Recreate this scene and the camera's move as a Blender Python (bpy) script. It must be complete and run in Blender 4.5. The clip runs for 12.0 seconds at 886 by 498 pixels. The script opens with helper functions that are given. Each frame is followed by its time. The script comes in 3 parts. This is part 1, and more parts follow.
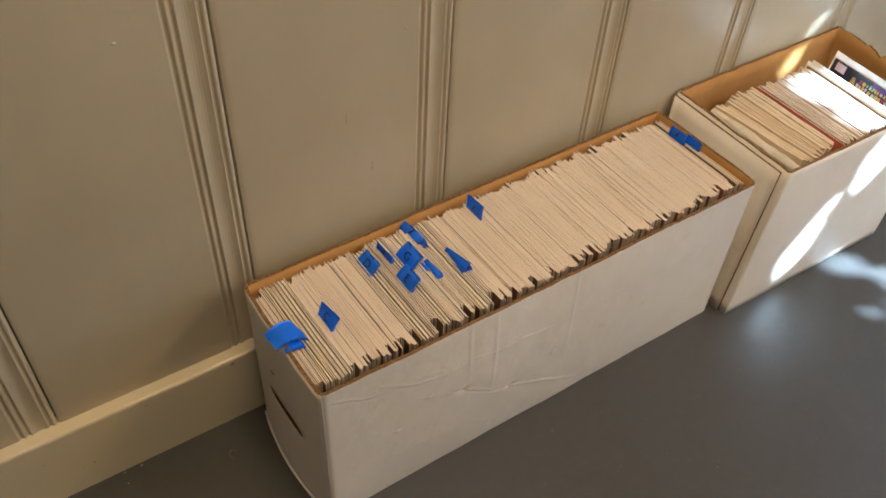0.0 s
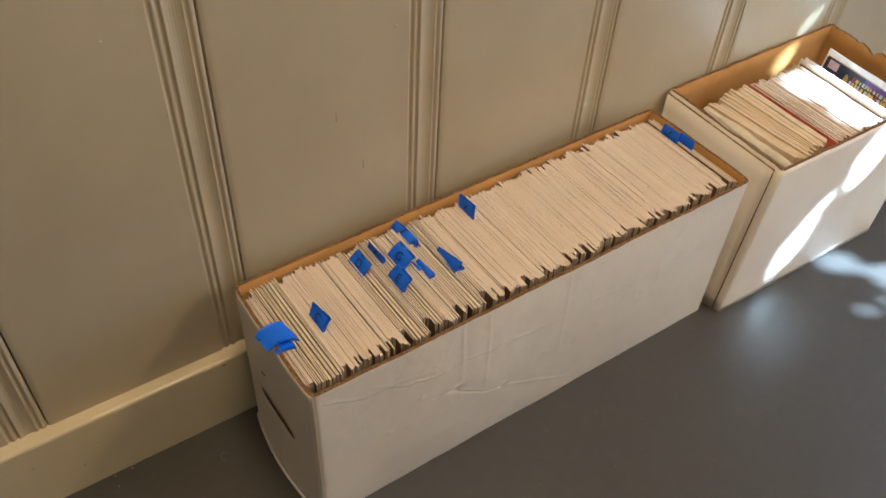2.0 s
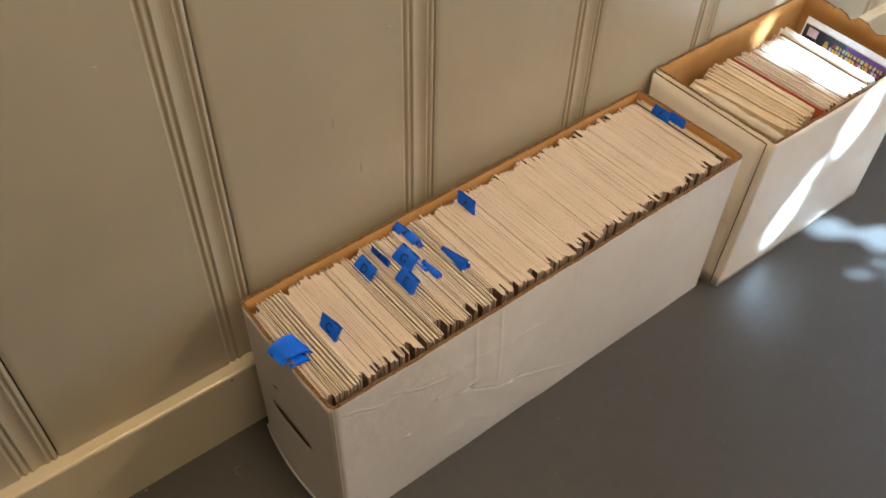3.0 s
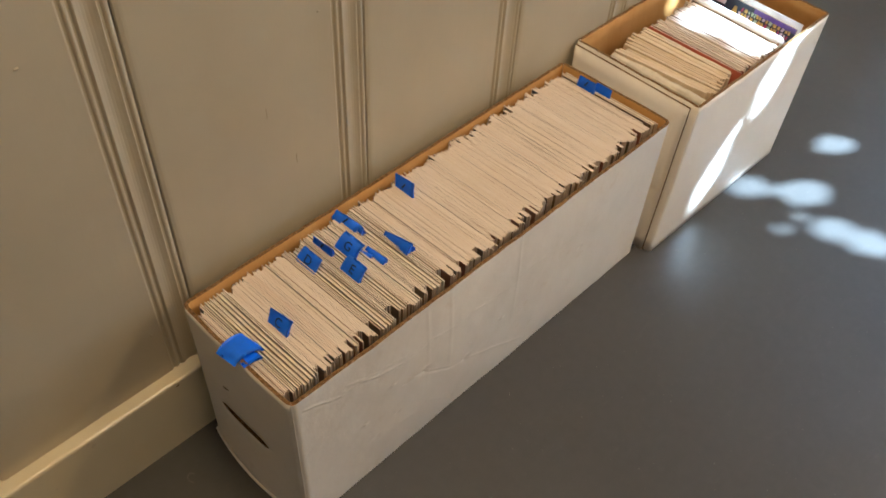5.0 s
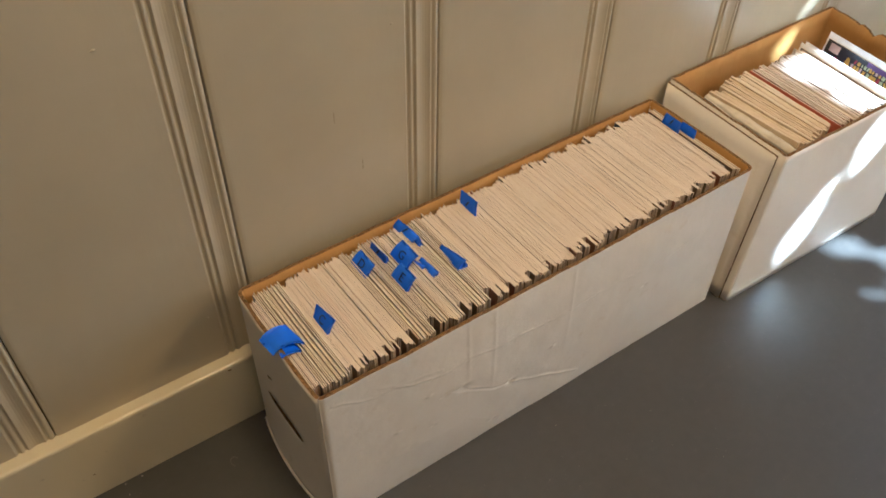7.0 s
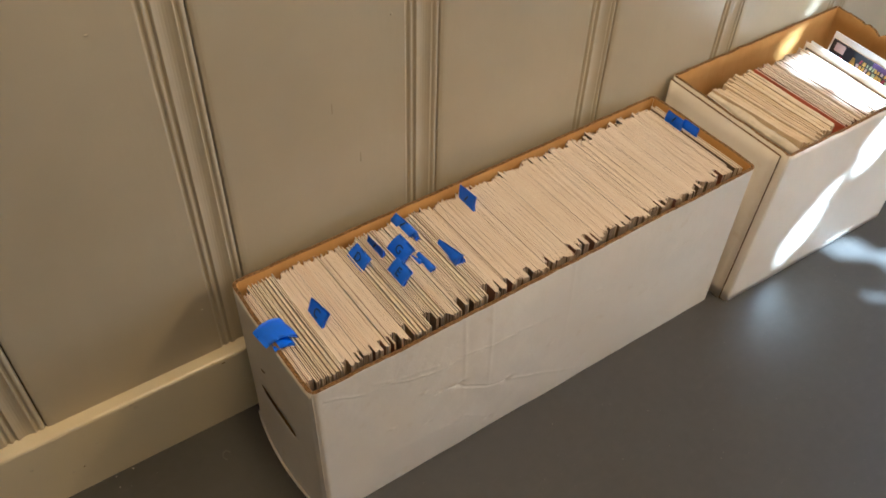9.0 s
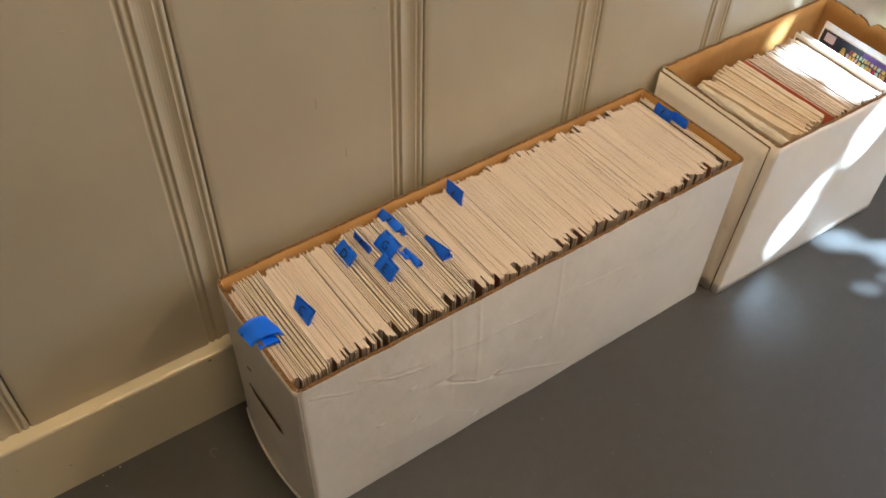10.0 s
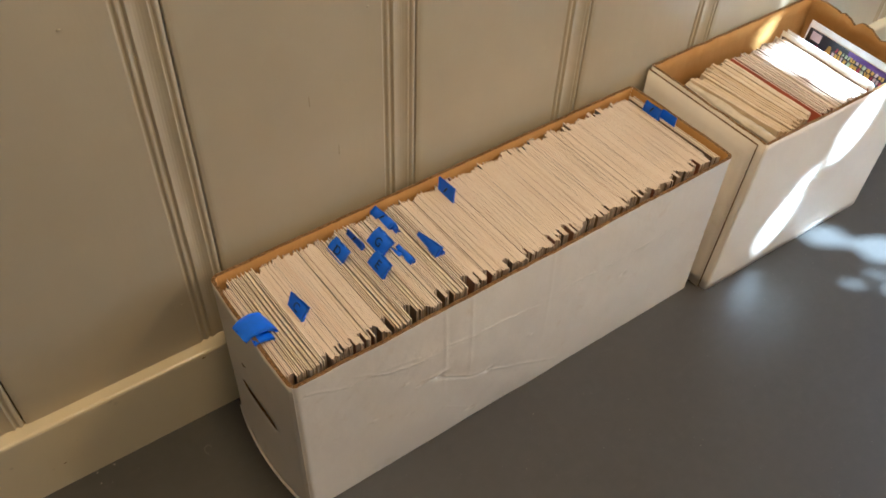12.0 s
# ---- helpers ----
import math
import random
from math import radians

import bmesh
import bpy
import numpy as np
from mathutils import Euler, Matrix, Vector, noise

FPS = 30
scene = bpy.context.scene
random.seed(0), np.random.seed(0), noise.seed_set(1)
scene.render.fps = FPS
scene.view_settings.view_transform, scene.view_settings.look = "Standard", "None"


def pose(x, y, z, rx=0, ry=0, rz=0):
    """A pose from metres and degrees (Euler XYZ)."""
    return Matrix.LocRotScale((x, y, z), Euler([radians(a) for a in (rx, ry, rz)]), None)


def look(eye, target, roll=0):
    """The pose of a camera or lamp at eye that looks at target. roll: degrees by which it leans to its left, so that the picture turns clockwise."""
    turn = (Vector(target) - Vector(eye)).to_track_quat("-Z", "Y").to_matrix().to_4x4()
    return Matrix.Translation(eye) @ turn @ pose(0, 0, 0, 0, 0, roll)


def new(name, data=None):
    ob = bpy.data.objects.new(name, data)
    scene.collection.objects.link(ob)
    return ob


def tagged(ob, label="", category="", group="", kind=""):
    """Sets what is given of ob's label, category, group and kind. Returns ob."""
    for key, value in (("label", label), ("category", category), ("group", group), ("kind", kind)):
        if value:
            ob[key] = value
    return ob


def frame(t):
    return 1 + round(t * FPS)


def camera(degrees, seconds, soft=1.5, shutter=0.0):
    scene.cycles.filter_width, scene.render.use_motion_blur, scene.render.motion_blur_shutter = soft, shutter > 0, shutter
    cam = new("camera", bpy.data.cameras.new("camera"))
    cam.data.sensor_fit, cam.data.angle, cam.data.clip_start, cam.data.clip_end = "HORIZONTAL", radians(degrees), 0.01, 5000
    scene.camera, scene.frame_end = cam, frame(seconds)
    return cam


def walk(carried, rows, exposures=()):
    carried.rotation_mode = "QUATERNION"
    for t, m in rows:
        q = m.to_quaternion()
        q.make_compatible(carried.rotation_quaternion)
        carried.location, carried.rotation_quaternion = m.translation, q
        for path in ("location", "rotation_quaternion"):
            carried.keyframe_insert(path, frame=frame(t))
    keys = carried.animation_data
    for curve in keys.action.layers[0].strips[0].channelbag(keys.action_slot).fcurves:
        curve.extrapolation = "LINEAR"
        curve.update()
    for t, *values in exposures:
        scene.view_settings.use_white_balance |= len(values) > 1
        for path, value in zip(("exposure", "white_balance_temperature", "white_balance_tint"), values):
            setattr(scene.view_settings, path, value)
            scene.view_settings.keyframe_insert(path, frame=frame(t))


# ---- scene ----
cam = camera(53.5, 12.0, soft=1.7)
PATH = [
    (0, (-0.21, -0.767, 1.136), (0.584, 0.359, -0.313), 3.5),
    (0.5, (-0.211, -0.767, 1.136), (0.586, 0.356, -0.314), 3.7),
    (1, (-0.209, -0.772, 1.135), (0.589, 0.356, -0.31), 3.5),
    (1.5, (-0.21, -0.769, 1.133), (0.596, 0.356, -0.311), 3.6),
    (2, (-0.204, -0.767, 1.129), (0.6, 0.356, -0.318), 3.5),
    (2.5, (-0.202, -0.757, 1.122), (0.604, 0.358, -0.329), 3.3),
    (3, (-0.228, -0.717, 1.139), (0.616, 0.333, -0.34), 1.8),
    (3.5, (-0.333, -0.654, 1.127), (0.669, 0.251, -0.348), 2.2),
    (3.7, (-0.354, -0.633, 1.139), (0.673, 0.212, -0.354), 3.3),
    (5.3, (-0.232, -0.716, 1.122), (0.702, 0.228, -0.374), 4.0),
    (5.5, (-0.221, -0.736, 1.115), (0.66, 0.262, -0.378), 2.9),
    (6, (-0.196, -0.755, 1.131), (0.624, 0.296, -0.36), 1.1),
    (6.5, (-0.198, -0.765, 1.127), (0.607, 0.337, -0.335), 1.9),
    (7, (-0.196, -0.765, 1.126), (0.591, 0.361, -0.327), 1.2),
    (9, (-0.189, -0.761, 1.114), (0.595, 0.361, -0.343), 2.1),
    (9.5, (-0.182, -0.758, 1.116), (0.601, 0.353, -0.351), 2.2),
    (10, (-0.174, -0.757, 1.112), (0.611, 0.345, -0.361), 2.1),
    (10.5, (-0.174, -0.757, 1.112), (0.614, 0.337, -0.366), 2.1),
    (11, (-0.178, -0.759, 1.116), (0.614, 0.329, -0.363), 2.3),
    (11.5, (-0.184, -0.763, 1.116), (0.617, 0.324, -0.359), 2.5),
    (12, (-0.184, -0.762, 1.117), (0.622, 0.324, -0.355), 2.7),
]
walk(cam, [(t, look(eye, target, roll)) for t, eye, target, roll in PATH], [(0, 3.44, 5050, 8), (12, 3.44, 5050, 8)])

# ---- daylight, sun and lamps ----
SUN_UP = Vector((0.662, -0.447, 0.602)).normalized()      # towards the sun
world = bpy.data.worlds.new("sky")
scene.world = world
world.use_nodes = True
wn = world.node_tree
sky = wn.nodes.new("ShaderNodeTexSky")
sky.sky_type, sky.sun_disc = "NISHITA", False
sky.sun_elevation, sky.sun_rotation = math.asin(SUN_UP.z), math.atan2(SUN_UP.x, SUN_UP.y)
wn.links.new(sky.outputs[0], wn.nodes["Background"].inputs[0])
wn.nodes["Background"].inputs[1].default_value = 0.05

sun_data = bpy.data.lights.new("sun", "SUN")
sun_data.energy, sun_data.angle, sun_data.color = 5.0, radians(0.5), (0.90, 1.0, 0.97)
sun = new("sun", sun_data)
sun.matrix_world = look(SUN_UP * 20, (0, 0, 0))


def area_lamp(name, eye, target, sx, sy, watts, colour):
    data = bpy.data.lights.new(name, "AREA")
    data.shape, data.size, data.size_y, data.energy, data.color = "RECTANGLE", sx, sy, watts, colour
    ob = new(name, data)
    ob.matrix_world = look(eye, target)
    return ob


WIN_X, WIN_Y0, WIN_Y1, WIN_Z0, WIN_Z1 = 2.45, -2.60, -0.08, 0.35, 2.15
window_light = area_lamp("window_light", (WIN_X + 0.02, (WIN_Y0 + WIN_Y1) / 2, (WIN_Z0 + WIN_Z1) / 2),
                         (0, (WIN_Y0 + WIN_Y1) / 2, (WIN_Z0 + WIN_Z1) / 2), 2.4, 1.75, 1.8, (0.66, 0.84, 1.0))
LAMPS = (((2.05, -1.90, 2.36), 3.1), ((0.18, -0.50, 2.36), 1.65))      # unseen warm ceiling lamps: a key from the east, an added fill; place, watts
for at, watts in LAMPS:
    lamp_data = bpy.data.lights.new("assumed_bulb", "AREA")
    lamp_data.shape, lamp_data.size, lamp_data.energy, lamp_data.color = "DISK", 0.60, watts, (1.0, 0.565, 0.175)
    lamp_light = new("assumed_bulb", lamp_data)
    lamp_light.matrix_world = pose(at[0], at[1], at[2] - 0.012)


# ---- materials ----
def material(name, rough=0.5, metal=0.0, spec=0.5):
    m = bpy.data.materials.new(name)
    m.use_nodes = True
    b = m.node_tree.nodes["Principled BSDF"]
    b.inputs["Roughness"].default_value = rough
    b.inputs["Metallic"].default_value = metal
    b.inputs["Specular IOR Level"].default_value = spec
    return m, m.node_tree, b


def tex_noise(nt, scale, detail=4.0, rough=0.55, stretch=None):
    n = nt.nodes.new("ShaderNodeTexNoise")
    n.inputs["Scale"].default_value, n.inputs["Detail"].default_value, n.inputs["Roughness"].default_value = scale, detail, rough
    c = nt.nodes.new("ShaderNodeTexCoord")
    mp = nt.nodes.new("ShaderNodeMapping")
    nt.links.new(c.outputs["Object"], mp.inputs[0])
    if stretch:
        mp.inputs["Scale"].default_value = stretch
    nt.links.new(mp.outputs[0], n.inputs["Vector"])
    return n.outputs["Fac"]


def ramp(nt, fac, *stops):
    r = nt.nodes.new("ShaderNodeValToRGB")
    while len(r.color_ramp.elements) < len(stops):
        r.color_ramp.elements.new(0.5)
    for e, (p, c) in zip(r.color_ramp.elements, stops):
        e.position, e.color = p, (*c, 1)
    nt.links.new(fac, r.inputs[0])
    return r.outputs[0]


def mix(nt, fac, a, b, mode="MIX"):
    m = nt.nodes.new("ShaderNodeMix")
    m.data_type, m.blend_type = "RGBA", mode
    for sock, v in ((m.inputs[0], fac), (m.inputs[6], a), (m.inputs[7], b)):
        if isinstance(v, bpy.types.NodeSocket):
            nt.links.new(v, sock)
        elif isinstance(v, tuple):
            sock.default_value = (*v, 1)
        else:
            sock.default_value = v
    return m.outputs[2]


def bump(nt, b, height, strength, dist):
    n = nt.nodes.new("ShaderNodeBump")
    n.inputs["Strength"].default_value, n.inputs["Distance"].default_value = strength, dist
    nt.links.new(height, n.inputs["Height"])
    nt.links.new(n.outputs[0], b.inputs["Normal"])


def object_random(nt):
    return nt.nodes.new("ShaderNodeObjectInfo").outputs["Random"]


def paint(name, dark, light, rough=0.4, bump_d=0.0006, spec=0.5, marks=None):
    m, nt, b = material(name, rough, 0, spec)
    col = ramp(nt, tex_noise(nt, 3.5, 5), (0.3, dark), (0.7, light))
    if marks:
        col = mix(nt, ramp(nt, tex_noise(nt, 42, 3, 0.6), (0.70, (0, 0, 0)), (0.78, (0.5, 0.5, 0.5))), col, marks)
    nt.links.new(col, b.inputs["Base Color"])
    h = nt.nodes.new("ShaderNodeMath")
    h.operation = "ADD"
    nt.links.new(tex_noise(nt, 60, 3, stretch=(1, 1, 0.25)), h.inputs[0])
    nt.links.new(tex_noise(nt, 9, 2), h.inputs[1])
    bump(nt, b, h.outputs[0], 0.35, bump_d)
    return m


MAT_WALL = paint("greige_gloss_paint", (0.405, 0.355, 0.252), (0.47, 0.415, 0.30), 0.36, 0.0007)
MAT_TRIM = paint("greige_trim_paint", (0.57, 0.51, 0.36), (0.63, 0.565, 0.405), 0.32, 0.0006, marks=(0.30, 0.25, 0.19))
MAT_PLASTER = paint("room_wall_paint", (0.55, 0.50, 0.42), (0.62, 0.57, 0.49), 0.7)
MAT_CEIL = paint("ceiling_paint", (0.72, 0.70, 0.66), (0.80, 0.78, 0.74), 0.8)
MAT_WHITE_FRAME = paint("window_frame_paint", (0.72, 0.72, 0.70), (0.82, 0.82, 0.80), 0.4)

m, nt, b = material("dark_gap", 0.9, 0, 0.1)
b.inputs["Base Color"].default_value = (0.02, 0.015, 0.01, 1)
MAT_GAP = m

# grey floor paint: mottled, scuffed, half glossy
m, nt, b = material("grey_floor_paint", 0.35, 0, 0.42)
col = ramp(nt, tex_noise(nt, 2.2, 6, 0.6), (0.3, (0.046, 0.046, 0.046)), (0.7, (0.057, 0.057, 0.057)))
col = mix(nt, ramp(nt, tex_noise(nt, 55, 4, 0.65), (0.30, (0, 0, 0)), (0.85, (0.42, 0.42, 0.42))), col, (0.075, 0.073, 0.071))
col = mix(nt, ramp(nt, tex_noise(nt, 16, 8, 0.75, stretch=(1, 3, 1)), (0.56, (0, 0, 0)), (0.80, (0.5, 0.5, 0.5))), col, (0.085, 0.081, 0.077))
col = mix(nt, ramp(nt, tex_noise(nt, 200, 1), (0.76, (0, 0, 0)), (0.80, (0.4, 0.4, 0.4))), col, (0.22, 0.20, 0.17))
nt.links.new(col, b.inputs["Base Color"])
rr = nt.nodes.new("ShaderNodeMapRange")
rr.inputs["To Min"].default_value, rr.inputs["To Max"].default_value = 0.30, 0.44
nt.links.new(tex_noise(nt, 7, 6, 0.7), rr.inputs[0])
nt.links.new(rr.outputs[0], b.inputs["Roughness"])
bump(nt, b, tex_noise(nt, 30, 3, 0.5), 0.12, 0.0010)
MAT_FLOOR = m


def card_white(name, tone):
    m, nt, b = material(name, 0.50, 0, 0.30)
    base = tuple(c * 0.92 for c in tone)
    col = ramp(nt, tex_noise(nt, 6, 6, 0.6), (0.3, base), (0.65, tone))
    col = mix(nt, ramp(nt, tex_noise(nt, 26, 4, 0.6), (0.62, (0, 0, 0)), (0.80, (0.60, 0.60, 0.60))), col, (0.60, 0.51, 0.38))
    nt.links.new(col, b.inputs["Base Color"])
    h = nt.nodes.new("ShaderNodeMath")
    h.operation = "ADD"
    nt.links.new(tex_noise(nt, 14, 4), h.inputs[0])
    nt.links.new(tex_noise(nt, 55, 3), h.inputs[1])
    bump(nt, b, h.outputs[0], 0.36, 0.0014)
    return m


MAT_CARD = card_white("white_coated_cardboard", (0.77, 0.72, 0.645))

m, nt, b = material("brown_kraft_cardboard", 0.8, 0, 0.2)
col = ramp(nt, tex_noise(nt, 9, 6, 0.6), (0.3, (0.33, 0.168, 0.043)), (0.7, (0.46, 0.262, 0.083)))
nt.links.new(col, b.inputs["Base Color"])
bump(nt, b, tex_noise(nt, 160, 2, stretch=(1, 1, 0.04)), 0.4, 0.0008)
MAT_KRAFT = m

m, nt, b = material("corrugated_cut_edge", 0.9, 0, 0.1)
col = ramp(nt, tex_noise(nt, 420, 3), (0.40, (0.085, 0.048, 0.018)), (0.66, (0.25, 0.15, 0.065)))
nt.links.new(col, b.inputs["Base Color"])
bump(nt, b, tex_noise(nt, 220, 2), 0.8, 0.0012)
MAT_EDGE = m

# bag-and-board stock, page edges, covers: tone varies from piece to piece
m, nt, b = material("backing_board", 0.65, 0, 0.3)
col = ramp(nt, object_random(nt), (0.0, (0.60, 0.52, 0.435)), (0.35, (0.625, 0.55, 0.465)), (0.75, (0.645, 0.57, 0.49)), (1.0, (0.61, 0.52, 0.41)))
col = mix(nt, ramp(nt, tex_noise(nt, 30, 4), (0.4, (0, 0, 0)), (0.75, (0.35, 0.35, 0.35))), col, (0.55, 0.455, 0.355))
nt.links.new(col, b.inputs["Base Color"])
MAT_BOARD = m
m, nt, b = material("new_backing_board", 0.55, 0, 0.35)
col = ramp(nt, object_random(nt), (0.0, (0.67, 0.61, 0.52)), (0.6, (0.73, 0.68, 0.59)), (1.0, (0.65, 0.56, 0.43)))
nt.links.new(mix(nt, ramp(nt, tex_noise(nt, 40, 4), (0.45, (0, 0, 0)), (0.75, (0.3, 0.3, 0.3))), col, (0.60, 0.50, 0.38)), b.inputs["Base Color"])
MAT_BOARD_NEW = m
m, nt, b = material("comic_page_edges", 0.7, 0, 0.25)
col = ramp(nt, object_random(nt), (0.0, (0.575, 0.49, 0.40)), (0.5, (0.62, 0.54, 0.455)), (0.93, (0.59, 0.49, 0.41)), (1.0, (0.51, 0.385, 0.29)))
nt.links.new(mix(nt, ramp(nt, tex_noise(nt, 900, 2, stretch=(1, 0.02, 0.02)), (0.45, (0, 0, 0)), (0.75, (0.2, 0.2, 0.2))), col, (0.40, 0.30, 0.21)), b.inputs["Base Color"])
MAT_PAGES = m
m, nt, b = material("printed_cover", 0.32, 0, 0.5)
r = nt.nodes.new("ShaderNodeValToRGB")
r.color_ramp.interpolation = "CONSTANT"
hues = [(0.12, 0.085, 0.06), (0.26, 0.06, 0.04), (0.07, 0.08, 0.11), (0.24, 0.17, 0.10), (0.06, 0.055, 0.05), (0.28, 0.12, 0.08), (0.10, 0.11, 0.08), (0.33, 0.25, 0.17)]
while len(r.color_ramp.elements) < len(hues):
    r.color_ramp.elements.new(0.5)
for i, c in enumerate(hues):
    r.color_ramp.elements[i].position, r.color_ramp.elements[i].color = i / len(hues), (*c, 1)
nt.links.new(object_random(nt), r.inputs[0])
nt.links.new(mix(nt, ramp(nt, tex_noise(nt, 22, 5), (0.42, (0, 0, 0)), (0.6, (0.6, 0.6, 0.6))), r.outputs[0], (0.16, 0.10, 0.06)), b.inputs["Base Color"])
MAT_COVER = m


def plain(name, c, rough=0.5, spec=0.4, var=0.12, scale=40):
    m, nt, b = material(name, rough, 0, spec)
    nt.links.new(ramp(nt, tex_noise(nt, scale, 4), (0.3, tuple(v * (1 - var) for v in c)), (0.7, tuple(min(1, v * (1 + var)) for v in c))), b.inputs["Base Color"])
    bump(nt, b, tex_noise(nt, scale * 8, 2), 0.2, 0.0004)
    return m


MAT_TAPE = plain("blue_painters_tape", (0.014, 0.135, 0.86), 0.5, 0.45, 0.12, 60)
MAT_INK = plain("black_marker_ink", (0.010, 0.014, 0.05), 0.5)
MAT_BAG = plain("bag_edge_plastic", (0.66, 0.61, 0.52), 0.14, 0.9, 0.2, 25)
m, nt, b = material("aged_newsprint", 0.75, 0, 0.2)
col = ramp(nt, object_random(nt), (0.0, (0.58, 0.46, 0.32)), (0.3, (0.63, 0.53, 0.39)), (0.6, (0.60, 0.50, 0.36)), (0.85, (0.65, 0.56, 0.44)), (1.0, (0.50, 0.36, 0.21)))
nt.links.new(mix(nt, ramp(nt, tex_noise(nt, 50, 4), (0.4, (0, 0, 0)), (0.7, (0.4, 0.4, 0.4))), col, (0.48, 0.36, 0.22)), b.inputs["Base Color"])
MAT_OLD = m
MAT_RED = plain("red_cover_stock", (0.50, 0.13, 0.07), 0.4)
MAT_BOARD_WHITE = plain("bright_white_board", (0.80, 0.79, 0.77), 0.5)
MAT_BLACK = plain("black_cover_ink", (0.012, 0.010, 0.016), 0.3, 0.5, 0.4)
MAT_PURPLE = plain("purple_cover_ink", (0.085, 0.03, 0.16), 0.3, 0.5, 0.3)
MAT_GOLD = plain("yellow_lettering_ink", (0.55, 0.32, 0.06), 0.3, 0.5, 0.4)
MAT_PINK = plain("pale_corner_box_ink", (0.50, 0.36, 0.36), 0.3)
MAT_CRIMSON = plain("crimson_cover_ink", (0.30, 0.02, 0.05), 0.3, 0.5, 0.3)
MAT_GREEN = plain("pale_green_cover_ink", (0.40, 0.45, 0.28), 0.3, 0.5, 0.4)
MAT_SCUFF = plain("bare_brown_scuff", (0.17, 0.115, 0.06), 0.8, 0.2)
MAT_SCRATCH = plain("scratched_wall_paint", (0.30, 0.25, 0.17), 0.7, 0.2)
MAT_SPECK = plain("pale_paint_speck", (0.36, 0.33, 0.27), 0.6, 0.3)
MAT_SPECK_DIM = plain("rubbed_floor_paint", (0.11, 0.105, 0.095), 0.6, 0.3)
MAT_BARK = plain("bark", (0.10, 0.075, 0.05), 0.9, 0.2, 0.4, 12)
MAT_LEAF = plain("foliage", (0.05, 0.09, 0.025), 0.5, 0.4, 0.4, 5)
MAT_GROUND = plain("outdoor_ground", (0.16, 0.15, 0.12), 0.95, 0.2, 0.25, 1.5)
m, nt, b = material("window_glass", 0.02)
b.inputs["Transmission Weight"].default_value = 1.0
b.inputs["IOR"].default_value = 1.45
MAT_GLASS = m
m, nt, b = material("lamp_diffuser", 0.5)
b.inputs["Base Color"].default_value = (0.9, 0.85, 0.75, 1)
b.inputs["Emission Color"].default_value = (1.0, 0.72, 0.42, 1)
b.inputs["Emission Strength"].default_value = 1.0
MAT_DIFFUSER = m


# ---- mesh helpers ----
def mesh_of(name, verts, faces, mats, which=None, smooth=False):
    me = bpy.data.meshes.new(name)
    me.from_pydata([tuple(v) for v in verts], [], faces)
    for mt in mats:
        me.materials.append(mt)
    if which:
        me.polygons.foreach_set("material_index", which)
    me.polygons.foreach_set("use_smooth", [smooth] * len(me.polygons))
    me.update()
    return me


def fix_normals(me):
    bm = bmesh.new()
    bm.from_mesh(me)
    bmesh.ops.recalc_face_normals(bm, faces=bm.faces)
    bm.to_mesh(me)
    bm.free()
    return me


def part_of(name, me, parent, label=""):
    ob = new(name, me)
    ob.parent = parent
    return tagged(ob, label) if label else ob


def part(name, bm, mat, parent, label=""):
    me = bpy.data.meshes.new(name)
    bm.to_mesh(me)
    bm.free()
    me.materials.append(mat)
    return part_of(name, me, parent, label)


def box_bm(x0, x1, y0, y1, z0, z1, bevel=0.0, seg=2):
    bm = bmesh.new()
    bmesh.ops.create_cube(bm, size=1)
    for v in bm.verts:
        v.co = Vector((x0 if v.co.x < 0 else x1, y0 if v.co.y < 0 else y1, z0 if v.co.z < 0 else z1))
    if bevel:
        bmesh.ops.bevel(bm, geom=bm.edges[:], offset=bevel, segments=seg, affect="EDGES", profile=0.6)
    return bm


def thing_mesh(name, bm, mat):
    me = bpy.data.meshes.new(name)
    bm.to_mesh(me)
    bm.free()
    me.materials.append(mat)
    return new(name, me)


# ---- the room ----
ROOM_X0, ROOM_Y0, ROOM_Z1 = -2.6, -3.4, 2.45


def flat_grid(name, x0, x1, y0, y1, z, nx, ny, mat, wave=0.0):
    vs, fs = [], []
    for j in range(ny + 1):
        for i in range(nx + 1):
            x, y = x0 + (x1 - x0) * i / nx, y0 + (y1 - y0) * j / ny
            vs.append((x, y, z + wave * (noise.noise((x * 1.7, y * 1.7, 0)) - 0.5)))
    for j in range(ny):
        for i in range(nx):
            a = j * (nx + 1) + i
            fs.append((a, a + 1, a + nx + 2, a + nx + 1))
    return new(name, mesh_of(name, vs, fs, [mat], smooth=True))


floor = tagged(thing_mesh("floor", box_bm(ROOM_X0, WIN_X, ROOM_Y0, 0.02, -0.06, 0.0), MAT_FLOOR),
               "half-glossy dark grey painted floor with scuffs", "floor", kind="structure")
ceiling = tagged(thing_mesh("ceiling", box_bm(ROOM_X0, WIN_X, ROOM_Y0, 0.02, ROOM_Z1, ROOM_Z1 + 0.06), MAT_CEIL),
                 "plain white painted ceiling", "ceiling", kind="structure")
tagged(thing_mesh("wall_west", box_bm(ROOM_X0 - 0.1, ROOM_X0, ROOM_Y0, 0.1, -0.06, ROOM_Z1 + 0.06), MAT_PLASTER),
       "plain painted room wall", "wall", kind="structure")
tagged(thing_mesh("wall_south", box_bm(ROOM_X0 - 0.1, WIN_X + 0.1, ROOM_Y0 - 0.1, ROOM_Y0, -0.06, ROOM_Z1 + 0.06), MAT_PLASTER),
       "plain painted room wall", "wall", kind="structure")

